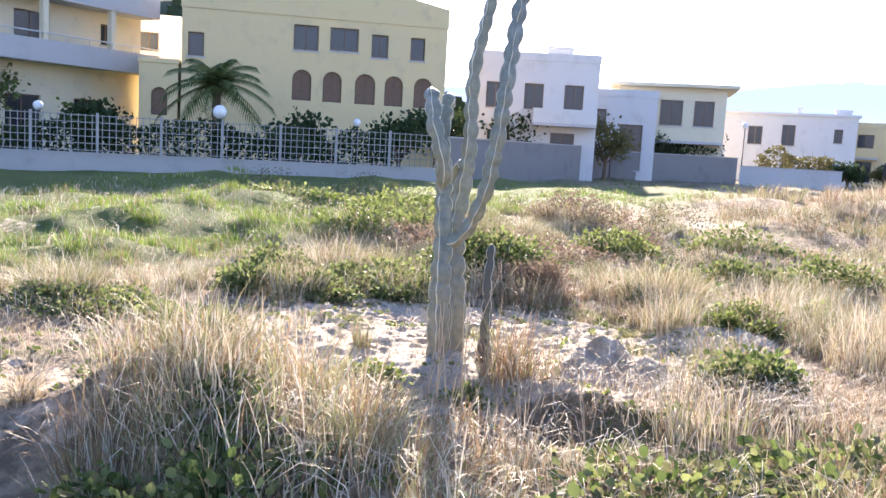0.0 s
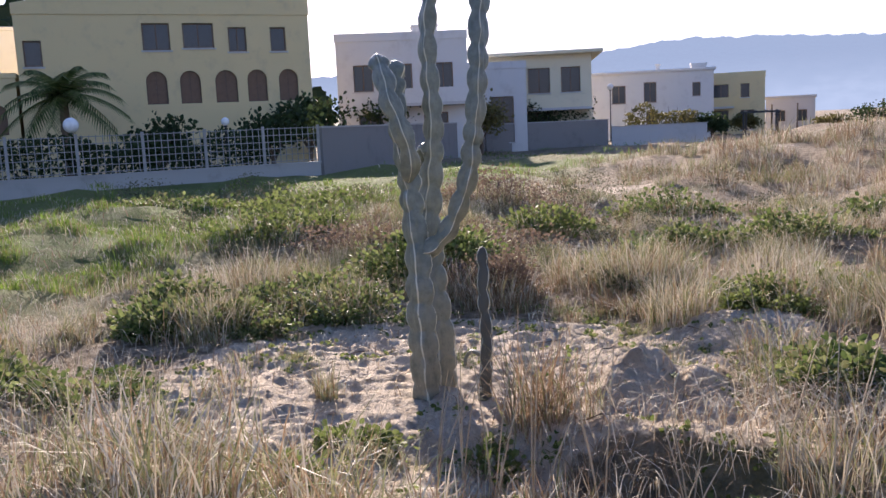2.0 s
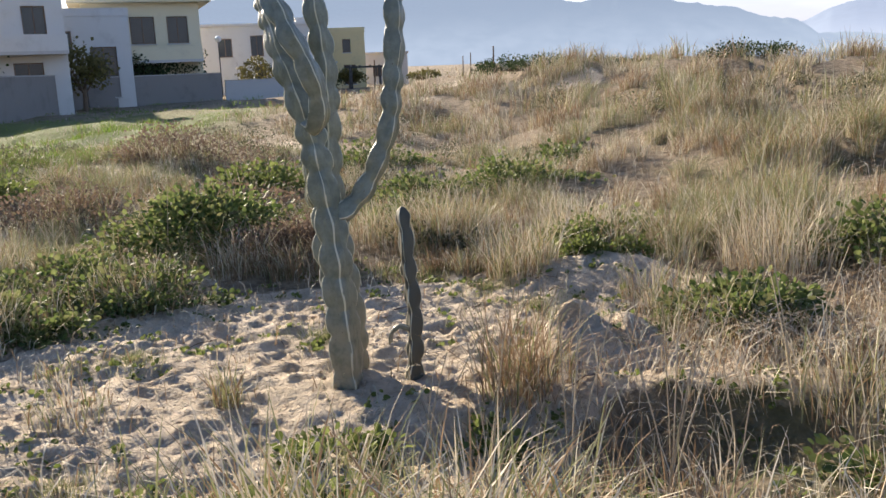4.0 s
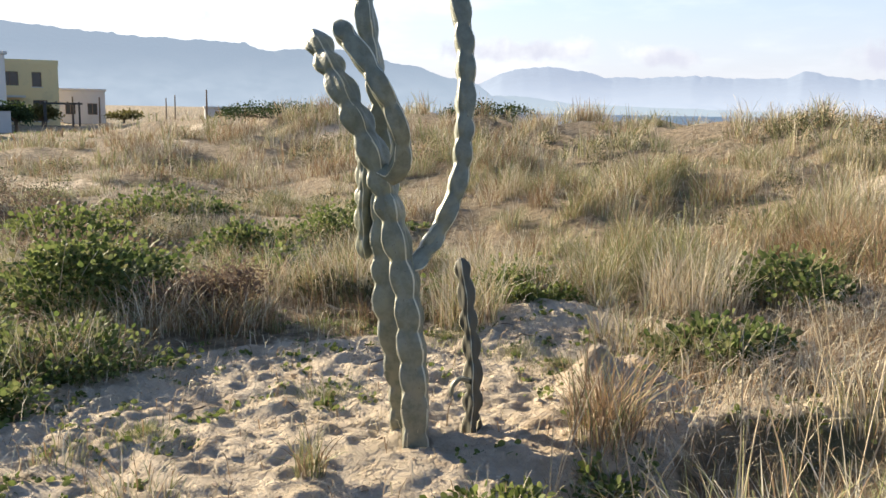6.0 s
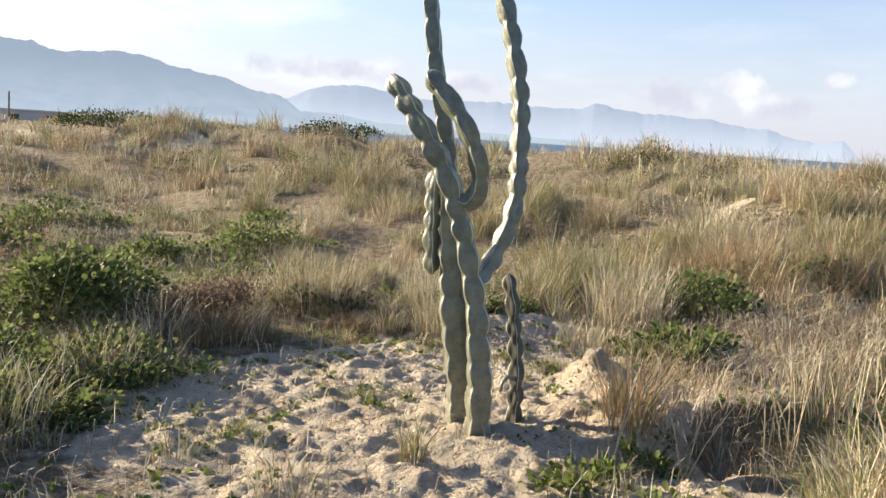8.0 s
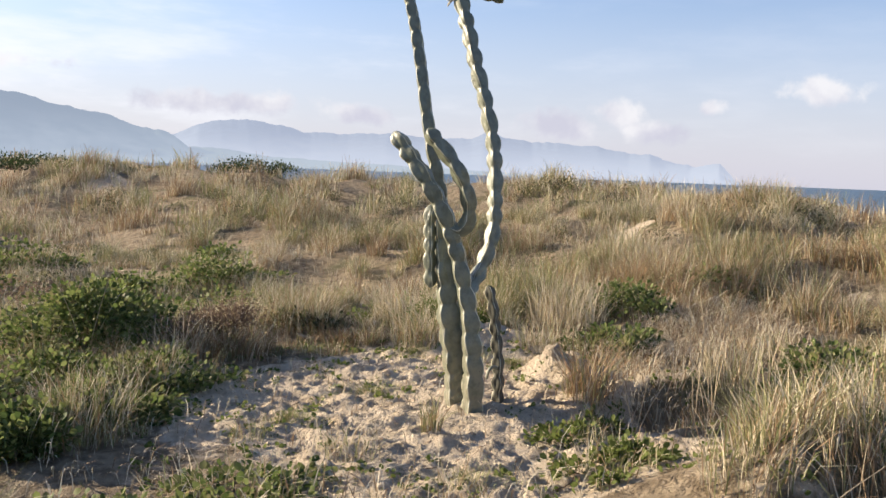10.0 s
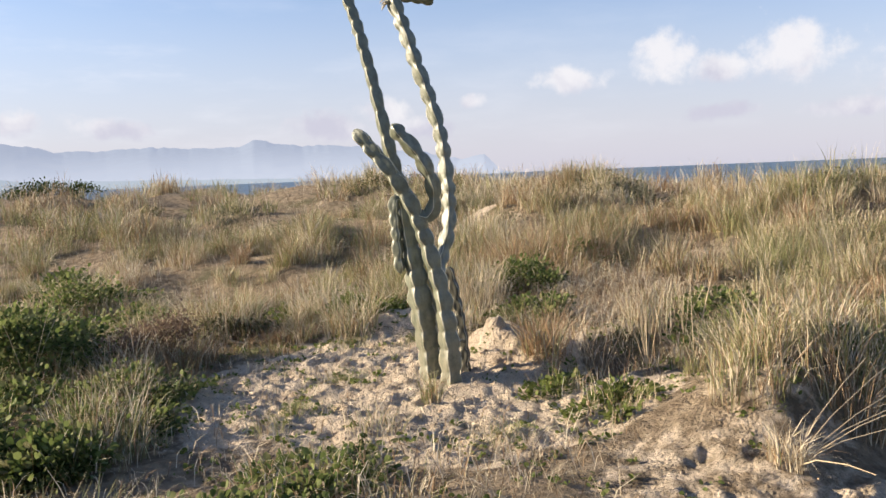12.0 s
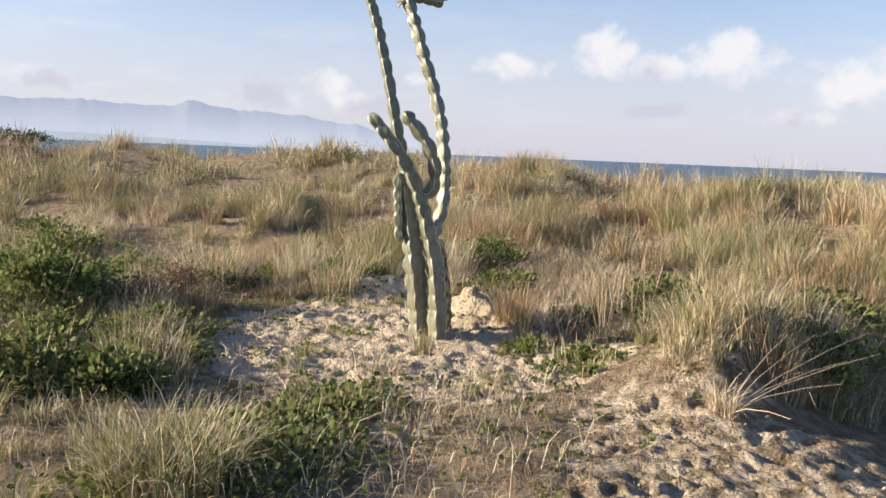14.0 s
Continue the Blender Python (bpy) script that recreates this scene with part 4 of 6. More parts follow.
BROWN_T, STRAW_T, MIX_T = (0.25, 0.65, 0.10), (0.85, 0.1, 0.05), (0.5, 0.2, 0.3)
for x, y, tall, spread, count, mix, lean, label in (
        (0.84, -0.40, 0.55, 0.16, 150, (0.06, 0.72, 0.22), 0.5, "brown upright grass tuft beside the sand mound"),
        (0.98, -0.24, 0.40, 0.14, 60, (0.08, 0.72, 0.20), 0.45, "brown upright grass tuft beside the sand mound"),
        (1.3, -0.8, 0.26, 0.22, 50, BROWN_T, 0.5, "brown straggling grass in a hollow"),
        (1.6, -1.5, 0.24, 0.35, 55, STRAW_T, 0.45, "short straw-coloured grass among leafy plants"),
        (1.25, -1.35, 0.22, 0.30, 90, BROWN_T, 0.5, "short straw-coloured grass among leafy plants"),
        (0.37, -2.42, 0.46, 0.24, 222, (0.34, 0.28, 0.38), 0.6, "tall straw-coloured grass on a sand hummock"),
        (0.82, -2.17, 0.43, 0.28, 288, (0.34, 0.28, 0.38), 0.6, "tall straw-coloured grass on a sand hummock"),
        (0.77, -2.77, 0.43, 0.28, 260, MIX_T, 0.55, "tall mixed grass on a sand hummock"),
        (1.32, -2.37, 0.41, 0.34, 144, (0.34, 0.28, 0.38), 0.55, "tall straw-coloured grass on a sand hummock"),
        (1.42, -2.97, 0.39, 0.34, 133, MIX_T, 0.55, "tall mixed grass on a sand hummock"),
        (1.92, -2.67, 0.39, 0.34, 127, (0.34, 0.28, 0.38), 0.6, "straw-coloured grass on a sand hummock"),
        (1.82, -3.27, 0.36, 0.34, 117, MIX_T, 0.5, "tall mixed grass on a sand hummock"),
        (2.42, -2.9, 0.36, 0.36, 117, MIX_T, 0.5, "straw-coloured grass on a sand hummock"),
        (2.22, -3.67, 0.36, 0.30, 100, MIX_T, 0.5, "tall mixed grass on a sand hummock"),
        (1.87, -3.82, 0.41, 0.30, 117, (0.3, 0.2, 0.5), 0.5, "green and brown grass on the shaded side of the hummock"),
        (2.72, -3.62, 0.41, 0.34, 117, (0.3, 0.2, 0.5), 0.5, "green and brown grass on the shaded side of the hummock"),
        (0.92, -3.37, 0.32, 0.26, 148, (0.3, 0.2, 0.5), 0.6, "green and brown grass on the shaded side of the hummock"),
        (1.32, -3.42, 0.33, 0.30, 100, MIX_T, 0.6, "low leaning grass at the hummock's foot"),
        (-0.1, -2.55, 0.39, 0.24, 139, (0.34, 0.28, 0.38), 0.6, "straw and brown grass on a sand hummock"),
        (0.35, -2.95, 0.42, 0.26, 195, BROWN_T, 0.55, "brown and green grass on the shaded side of the hummock"),
        (0.75, -3.15, 0.39, 0.28, 213, (0.25, 0.35, 0.4), 0.55, "brown and green grass on the shaded side of the hummock"),
        (1.3, -3.35, 0.36, 0.30, 117, (0.2, 0.4, 0.4), 0.5, "brown and green grass on the shaded side of the hummock"),
        (2.3, -2.1, 0.18, 0.35, 120, MIX_T, 0.5, "short mixed grass among leafy plants"),
        (2.9, -1.6, 0.18, 0.4, 120, STRAW_T, 0.45, "short straw-coloured grass among leafy plants"),
        (2.3, -0.6, 0.42, 0.26, 130, MIX_T, 0.45, "tall straw-coloured grass tuft"),
        (3.0, -0.5, 0.32, 0.4, 150, MIX_T, 0.4, "tall straw-coloured grass tuft"),
        (1.75, 1.15, 0.36, 0.28, 170, MIX_T, 0.5, "tall straw-coloured grass tuft"),
        (2.6, 1.8, 0.60, 0.4, 450, STRAW_T, 0.4, "tall straw-coloured grass tuft"),
        (0.85, 1.95, 0.48, 0.26, 300, MIX_T, 0.5, "mixed dry and green grass tuft"),
        (-1.4, 2.35, 0.46, 0.24, 200, (0.5, 0.42, 0.08), 0.5, "tall pinkish straw-coloured grass beside the bush"),
        (-0.85, 2.4, 0.38, 0.32, 380, BROWN_T, 0.72, "bushy reddish-brown withered grass"),
        (-1.05, 2.55, 0.38, 0.32, 320, BROWN_T, 0.7, "bushy reddish-brown withered grass"),
        (0.15, 3.2, 0.58, 0.40, 620, MIX_T, 0.45, "mixed dry and green grass tuft"),
        (-0.5, 3.4, 0.42, 0.35, 320, MIX_T, 0.5, "mixed dry and green grass tuft"),
        (2.05, 2.5, 0.48, 0.26, 320, MIX_T, 0.45, "mixed dry and green grass tuft"),
        (1.35, 3.0, 0.52, 0.38, 420, STRAW_T, 0.45, "tall straw-coloured grass tuft"),
        (-0.54, -0.40, 0.24, 0.07, 70, (0.2, 0.2, 0.6), 0.5, "small green grass tuft in the sand"),
        (-1.25, -0.55, 0.20, 0.20, 70, MIX_T, 0.6, "straggling dry grass in the sand"),
        (-2.0, -1.5, 0.22, 0.22, 60, MIX_T, 0.55, "straggling dry grass beside leafy plants"),
        (-3.6, -1.25, 0.46, 0.34, 900, (0.4, 0.08, 0.52), 0.6, "fine green and straw grass tuft"),
        (-2.5, 0.6, 0.45, 0.28, 320, MIX_T, 0.45, "mixed dry and green grass tuft"),
        (-1.9, 1.5, 0.40, 0.25, 280, MIX_T, 0.5, "mixed dry and green grass tuft"),
        (-3.4, 1.9, 0.55, 0.4, 420, MIX_T, 0.45, "mixed dry and green grass tuft"),
        (12.0, 1.3, 0.60, 0.50, 700, BROWN_T, 0.45, "brown dome of withered grass on the dune crest"),
        (-0.6, -2.95, 0.26, 0.10, 130, STRAW_T, 0.65, "small dry grass clump with fallen stalks")):
    grass_tuft(x, y, tall, spread, count, mix, label, lean)


LEAF_SHAPE = np.array([(0, 0, 0), (0.32, 0.30, 0.06), (0.36, 0.72, 0.02), (0, 1.0, -0.10), (-0.36, 0.72, 0.02), (-0.32, 0.30, 0.06), (0, 0.5, -0.05)])
LEAF_FACES = ((0, 1, 6), (1, 2, 6), (2, 3, 6), (3, 4, 6), (4, 5, 6), (5, 0, 6))


def leaf_mesh(name, places, ways, sizes, mat, parent, rng):
    """Leaves at places, each with its tip along its way."""
    k = len(places)
    ways = ways / np.linalg.norm(ways, axis=1)[:, None]
    side = np.cross(ways, rng.normal(0, 1, (k, 3)))
    side /= np.linalg.norm(side, axis=1)[:, None]
    up = np.cross(side, ways)
    s = sizes[:, None, None]
    v = places[:, None, :] + s * (LEAF_SHAPE[None, :, 0:1] * side[:, None, :] + LEAF_SHAPE[None, :, 1:2] * ways[:, None, :] + LEAF_SHAPE[None, :, 2:3] * up[:, None, :])
    tri = np.array(LEAF_FACES, np.int32)
    loops = (np.arange(k, dtype=np.int32)[:, None, None] * 7 + tri[None]).ravel()
    me = bpy.data.meshes.new(name)
    me.vertices.add(k * 7)
    me.vertices.foreach_set("co", v.astype(np.float32).ravel())
    me.loops.add(len(loops))
    me.loops.foreach_set("vertex_index", loops)
    me.polygons.add(len(loops) // 3)
    me.polygons.foreach_set("loop_start", np.arange(0, len(loops), 3, dtype=np.int32))
    me.update(calc_edges=True)
    me.materials.append(mat)
    ob = new(name, me)
    ob.parent = parent
    return tagged(ob, kind="stuff")


def leafy_bush(x, y, rx, ry, tall, leaves, size, mat, label, name="bush", z=None, domed=False):
    """A low bush: woody stems from one foot and leaves in uneven clumps round them; a domed one is bare below."""
    rng = np.random.RandomState(int(abs(x * 173 + y * 619)) % 100000)
    z = ground_at(x, y) if z is None else z
    base = thing(name, (x, y, z), label, "bush")
    clumps = max(7, int(8 * rx * ry / 0.09)) if rx < 1.5 else 60
    clumps = min(clumps, 70)
    a, r = rng.uniform(0, 2 * np.pi, clumps), 1.2 * np.sqrt(rng.uniform(0, 1, clumps))
    cz = tall * np.maximum(0.12, 1 - 0.6 * r ** 2) * rng.uniform(0.72 if domed else 0.3, 1.05, clumps)
    cx, cy = rx * r * np.cos(a), ry * r * np.sin(a)
    bm = bmesh.new()
    for k in range(clumps):
        foot = Vector((cx[k] * 0.35, cy[k] * 0.35, -0.04))
        rod(bm, foot, (cx[k], cy[k], cz[k] * 0.85), 0.005 + 0.006 * tall, 0.003, 4)
    tagged(part("woody_base", bm, TWIG, base), kind="stuff")
    pick = rng.randint(0, clumps, leaves)
    spread = np.array([0.23 * min(rx, 0.7), 0.23 * min(ry, 0.7), 0.15 * tall])
    off = rng.normal(0, 1, (leaves, 3)) * spread
    places = np.stack([cx[pick], cy[pick], cz[pick]], 1) + off
    low = height(places[:, 0] + x, places[:, 1] + y) - z + 0.01
    places[:, 2] = np.maximum(places[:, 2], low + rng.uniform(0, 0.05, leaves))
    ways = off / spread * 0.5 + np.stack([places[:, 0] / rx, places[:, 1] / ry, np.full(leaves, 0.45)], 1) + rng.normal(0, 0.5, (leaves, 3))
    leaf_mesh("foliage", places, ways, size * rng.uniform(0.6, 1.3, leaves), mat, base, rng)
    if np.hypot(x, y) < 12:
        tuft(BETWEEN, rng, x, y, int((50 if domed else 210) * (rx + ry)), 0.7 * tall + 0.13, 1.15 * (rx + ry) / 2, 0.0028 if np.hypot(x, y) < 6 else 0.005, 0.5, (0.36, 0.26, 0.38))
    return base


BETWEEN = (Blades(), Blades(), Blades())   # grass that grows through the bushes
for x, y, rx, ry, tall, leaves, size, mat, label in (
        (-1.98, 3.1, 0.70, 0.5, 0.46, 4600, 0.048, LEAF, "broad dark green bush with lit leaf tops"),
        (-1.8, 1.5, 0.48, 0.3, 0.28, 1700, 0.040, LEAF, "low dark green leafy bush at the sand's edge"),
        (-2.6, 1.75, 0.5, 0.36, 0.32, 1900, 0.042, LEAF, "low green leafy bush"),
        (-2.3, 0.95, 0.36, 0.3, 0.26, 1500, 0.042, LEAF, "low green leafy plant mat"),
        (-2.75, 0.4, 0.34, 0.28, 0.40, 2100, 0.047, LEAF, "upright green leafy plants with rounded leaves"),
        (-3.3, 0.85, 0.38, 0.34, 0.42, 2200, 0.048, LEAF, "green leafy plants with dark shade below"),
        (-3.22, -1.28, 0.70, 0.46, 0.16, 2300, 0.042, LEAF, "green leafy plants with rounded leaves"),
        (-2.1, -0.95, 0.4, 0.3, 0.16, 700, 0.048, LEAF, "low green leafy plant mat"),
        (0.0, -1.6, 0.30, 0.22, 0.17, 600, 0.045, HERB, "small bright green plant on the sand"),
        (0.16, -1.0, 0.22, 0.15, 0.10, 240, 0.040, HERB, "small bright green plant on the sand"),
        (0.72, -0.72, 0.15, 0.12, 0.10, 160, 0.038, HERB, "small bright green plant on the sand"),
        (-0.95, 2.45, 0.38, 0.28, 0.42, 3000, 0.026, RUSSET, "bushy reddish-brown withered plant at the sand's edge"),
        (1.38, 2.3, 0.33, 0.25, 0.28, 2300, 0.030, HERB, "rounded bright green shrublet"),
        (2.05, 0.5, 0.34, 0.28, 0.33, 1700, 0.046, LEAF, "dark green leafy plant beside the sand mound"),
        (3.35, 1.5, 0.44, 0.34, 0.32, 1400, 0.048, LEAF, "green leafy plant among dry grass"),
        (-0.5, 7.15, 0.66, 0.42, 0.36, 1300, 0.054, LEAF, "green bush among the dune grass"),
        (0.65, 7.4, 0.8, 0.42, 0.40, 1500, 0.054, LEAF, "green bush among the dune grass"),
        (-1.75, 9.8, 0.8, 0.5, 0.42, 1500, 0.06, LEAF, "green bush among the dune grass"),
        (-2.9, 7.5, 0.6, 0.45, 0.34, 900, 0.070, HERB, "bright green bush among the dune grass"),
        (-0.3, 4.3, 0.5, 0.35, 0.30, 800, 0.050, LEAF, "green bush among the dune grass"),
        # added dark bush that stands in for shade beneath the grass
        (0.0, 2.98, 0.45, 0.24, 0.22, 1200, 0.040, SCRUB, "low dark plants put in for the shade under dry grass"),
        (1.5, 3.1, 0.5, 0.4, 0.26, 800, 0.050, HERB, "bright green plant among dry grass"),
        (5.45, 2.35, 0.6, 0.4, 0.34, 900, 0.054, LEAF, "green bush among the dune grass"),
        (1.5, 9.3, 0.5, 0.4, 0.40, 900, 0.065, LEAF, "green bush among the dune grass"),
        (2.5, -1.45, 0.45, 0.42, 0.18, 1100, 0.050, LEAF, "green leafy plant in tall grass"),
        (0.9, 26.0, 1.6, 1.2, 0.5, 3000, 0.06, DARKLEAF, "dark wind-shaped shrub on the dune crest"),
        (3.6, 27.0, 1.2, 1.0, 0.45, 2400, 0.06, DARKLEAF, "dark wind-shaped shrub on the dune crest"),
        (7.5, 23.0, 1.2, 1.0, 0.45, 2200, 0.06, DARKLEAF, "dark wind-shaped shrub on the dune crest"),
        (2.75, -2.15, 0.45, 0.4, 0.18, 1000, 0.055, LEAF, "green leafy plant in low dry grass"),
        (3.2, -0.9, 0.4, 0.4, 0.18, 600, 0.055, LEAF, "green leafy plant in low dry grass"),
        (-6.2, 5.5, 1.0, 0.7, 0.35, 1200, 0.07, HERB, "bright green weeds in the meadow"),
        (-8.5, 9.0, 1.4, 0.8, 0.40, 1400, 0.08, HERB, "bright green weeds in the meadow"),
        (-4.9, 9.8, 0.8, 0.6, 0.55, 1800, 0.045, RUSSET, "dry russet-brown bush in the meadow"),
        (-3.3, 8.9, 0.6, 0.5, 0.6, 1600, 0.045, RUSSET, "dry russet-brown bush in the meadow"),
        (-2.3, 4.9, 0.7, 0.5, 0.35, 1500, 0.040, RUSSET, "dry russet-brown bush in the meadow"),
        (-4.3, 5.0, 0.8, 0.6, 0.40, 1800, 0.040, RUSSET, "dry russet-brown bush in the meadow"),
        (-11.5, 8.0, 1.3, 0.9, 0.4, 1300, 0.08, LEAF, "green weeds at the edge of the meadow"),
        (1.45, -3.15, 0.45, 0.3, 0.28, 900, 0.05, LEAF, "dark green leafy plants on the shaded side of the hummock"),
        (0.85, -3.05, 0.32, 0.25, 0.22, 600, 0.048, LEAF, "dark green leafy plants on the shaded side of the hummock"),
        (3.3, -2.6, 0.7, 0.45, 0.26, 1400, 0.055, LEAF, "low green leafy plants in the grass")):
    leafy_bush(x, y, rx, ry, tall, leaves, size, mat, label, domed=tall > 0.44 and mat is LEAF)
BETWEEN[0].done("straw_grass", STRAW, "dry straw-coloured grass growing through bushes")
BETWEEN[1].done("brown_grass", BROWN, "withered brown grass growing through bushes")
BETWEEN[2].done("green_grass", GREEN, "fresh green grass growing through bushes")


def low_scrub():
    """Small dark cushions of scrub all over the dune grass."""
    rng = np.random.RandomState(53)
    k = 330
    r, a = np.sqrt(rng.uniform(9.0, 20.0 ** 2, k)), rng.uniform(-0.35, math.pi - 0.6, k)
    x, y = r * np.cos(a), -1.0 + r * np.sin(a)
    keep = (ridge_side(x, y) > 0.5) & (bare_sand(x, y) < 0.4) & (lattice_noise(x * 0.6, y * 0.6, 54) > -0.05) & (np.hypot(x, y) > 3.2)
    x, y = x[keep], y[keep]
    each = 260
    rad = rng.uniform(0.12, 0.38, len(x)) * (1 + 0.03 * np.hypot(x, y))
    px = np.repeat(x, each) + rng.normal(0, 0.6, len(x) * each) * np.repeat(rad, each)
    py = np.repeat(y, each) + rng.normal(0, 0.6, len(x) * each) * np.repeat(rad, each)
    pz = height(px, py) + np.repeat(rad, each) * 0.85 * rng.uniform(0, 1, len(px)) ** 1.4
    ways = np.stack([rng.normal(0, 1, len(px)), rng.normal(0, 1, len(px)), rng.uniform(0, 1.2, len(px))], 1)
    size = rng.uniform(0.012, 0.028, len(px)) * np.repeat(1 + 0.05 * np.hypot(x, y), each)
    tagged(leaf_mesh("low_scrub", np.stack([px, py, pz], 1), ways, size, SCRUB, None, rng), "small dark cushions of scrub among the dune grass", "scrub", kind="stuff")


low_scrub()


def dry_stalks(x, y, specs, label):
    """Long dead stalks leaning out of one foot: reach in x, y and height."""
    z = ground_at(x, y)
    base = thing("dead_stalks", (x, y, z), label, "dry plant")
    for dx, dy, dz in specs:
        bm = bmesh.new()
        last = Vector((0, 0, -0.03))
        for f in (0.35, 0.7, 1.0):
            here = Vector((dx * f, dy * f, dz * f + 0.04 * math.sin(f * 3)))
            rod(bm, last, here, 0.0036 * (1.3 - f * 0.6), 0.0030 * (1.3 - f * 0.7), 5)
            last = here
        part("stalk", bm, PALE_TWIG, base)


STALK = random.Random(3)
dry_stalks(-0.6, -2.95, [(0.75, -0.55, 0.30), (0.95, -0.30, 0.42), (0.8, -0.75, 0.38), (0.6, -0.2, 0.45), (1.15, -0.6, 0.45), (0.5, -0.6, 0.2), (-0.3, -0.5, 0.12)],
           "straight dead stalks fanning out over the sand")
for x, y in ((1.75, -0.85), (2.05, -0.55), (1.45, -1.05), (2.3, -0.95), (0.75, -1.0), (1.05, -1.25), (1.35, -1.5), (1.9, -1.75)):
    dry_stalks(x, y, [(STALK.uniform(-0.22, 0.25), STALK.uniform(-0.22, 0.18), STALK.uniform(0.45, 0.85)) for _ in range(3)], "tall pale dead stalks standing in the grass")
dry_stalks(0.45, -0.75, [(0.12, -0.05, 0.5), (0.05, 0.1, 0.42), (0.3, 0.15, 0.6)], "a few thin dead stalks in the sand")
dry_stalks(-2.1, 2.6, [(0.15, -0.2, 0.75), (-0.2, -0.1, 0.6), (0.3, 0.1, 0.55)], "a few thin dead stalks by the bush")
dry_stalks(2.9, 2.3, [(0.35, -0.1, 0.22), (-0.3, 0.05, 0.3)], "broken pale stalks in dry grass")


def curved_stick():
    line, _ = spline([(-0.25, 0.08, 0.07), (-0.1, -0.02, 0.03), (0.1, -0.03, 0.03), (0.28, 0.04, 0.05)], 10)
    base = thing("stick", (0.12, 2.62, ground_at(0.12, 2.62)), "pale curved dead stick lying on the sand", "stick")
    bm = bmesh.new()
    for a, b in zip(line[:-1], line[1:]):
        rod(bm, a, b, 0.012, 0.011, 6)
    part("shaft", bm, PALE_TWIG, base)


curved_stick()


def low_weeds():
    """Small flat rosettes of green weeds on the open sand."""
    rng = np.random.RandomState(29)
    k = 420
    x, y = rng.uniform(-2.6, 2.6, k), rng.uniform(-2.8, 2.6, k)
    near = np.hypot(x + 0.5, (y + 0.2)) + 0.6 * lattice_noise(x * 1.5, y * 1.5, 31)
    keep = near > 0.75
    x, y = x[keep], y[keep]
    each = 9
    x, y = np.repeat(x, each) + rng.normal(0, 0.03, len(x) * each), np.repeat(y, each) + rng.normal(0, 0.03, len(y) * each)
    z = height(x, y) + 0.008
    places = np.stack([x, y, z], 1)
    ways = np.stack([rng.normal(0, 1, len(x)), rng.normal(0, 1, len(x)), rng.uniform(0.15, 0.6, len(x))], 1)
    tagged(leaf_mesh("low_weeds", places, ways, rng.uniform(0.015, 0.045, len(x)), HERB, None, rng), "small green weeds sprinkled over the sand", "weeds", kind="stuff")


low_weeds()


def sand_clods():
    """Crumbs of caked sand and bits of bark strewn on the open sand."""
    rng = np.random.RandomState(41)
    k = 6000
    x, y = rng.uniform(-3.2, 2.0, k), rng.uniform(-4.4, 2.3, k)
    keep = rng.uniform(0, 1, k) < bare_sand(x, y) * (0.55 + 0.9 * lattice_noise(x * 2.2, y * 2.2, 42))
    x, y = x[keep], y[keep]
    k = len(x)
    size = 0.005 + 0.018 * rng.uniform(0, 1, k) ** 3
    z = height(x, y) + 0.1 * size
    corners = np.array([(1, 0, 0), (0, 1, 0), (-1, 0, 0), (0, -1, 0), (0, 0, 1), (0, 0, -1)], float)
    v = corners[None] * rng.uniform(0.5, 1.3, (k, 6, 1)) + rng.normal(0, 0.25, (k, 6, 3))
    turn = rng.uniform(0, 6.28, k)
    c, s = np.cos(turn)[:, None], np.sin(turn)[:, None]
    v = np.stack([v[:, :, 0] * c - v[:, :, 1] * s, v[:, :, 0] * s + v[:, :, 1] * c, 0.7 * v[:, :, 2]], 2) * size[:, None, None]
    v += np.stack([x, y, z], 1)[:, None]
    tri = np.array([(0, 1, 4), (1, 2, 4), (2, 3, 4), (3, 0, 4), (1, 0, 5), (2, 1, 5), (3, 2, 5), (0, 3, 5)])
    faces = (np.arange(k)[:, None, None] * 6 + tri[None]).reshape(-1, 3)
    ob = mesh_object("sand_clods", [tuple(p) for p in v.reshape(-1, 3)], [tuple(int(q) for q in f) for f in faces], [CLOD])
    tagged(ob, "crumbs of caked sand lying on the open sand", "sand", kind="stuff")


def sand_twigs():
    """Broken dead twigs lying on the trampled sand."""
    rng = random.Random(77)
    for k in range(46):
        x, y = rng.uniform(-2.6, 1.6), rng.uniform(-3.9, 2.2)
        if float(bare_sand(np.array([x]), np.array([y]))[0]) < 0.5 or math.hypot(x, y) < 0.3:
            continue
        a, length = rng.uniform(0, 6.28), rng.uniform(0.07, 0.26)
        base = thing("twig", (x, y, ground_at(x, y) + 0.008), "thin dead twig lying on the sand", "twig", group="twigs on the sand")
        bm = bmesh.new()
        last = Vector((0, 0, 0))
        for f in (0.4, 0.75, 1.0):
            px, py = length * f * math.cos(a + 0.4 * f), length * f * math.sin(a + 0.4 * f)
            here = Vector((px, py, ground_at(x + px, y + py) - ground_at(x, y) + rng.uniform(0.0, 0.012)))
            rod(bm, last, here, 0.0042 * (1.2 - 0.5 * f), 0.0036 * (1.2 - 0.6 * f), 5)
            last = here
        part("stalk", bm, TWIG if k % 3 else PALE_TWIG, base)


sand_clods()
sand_twigs()


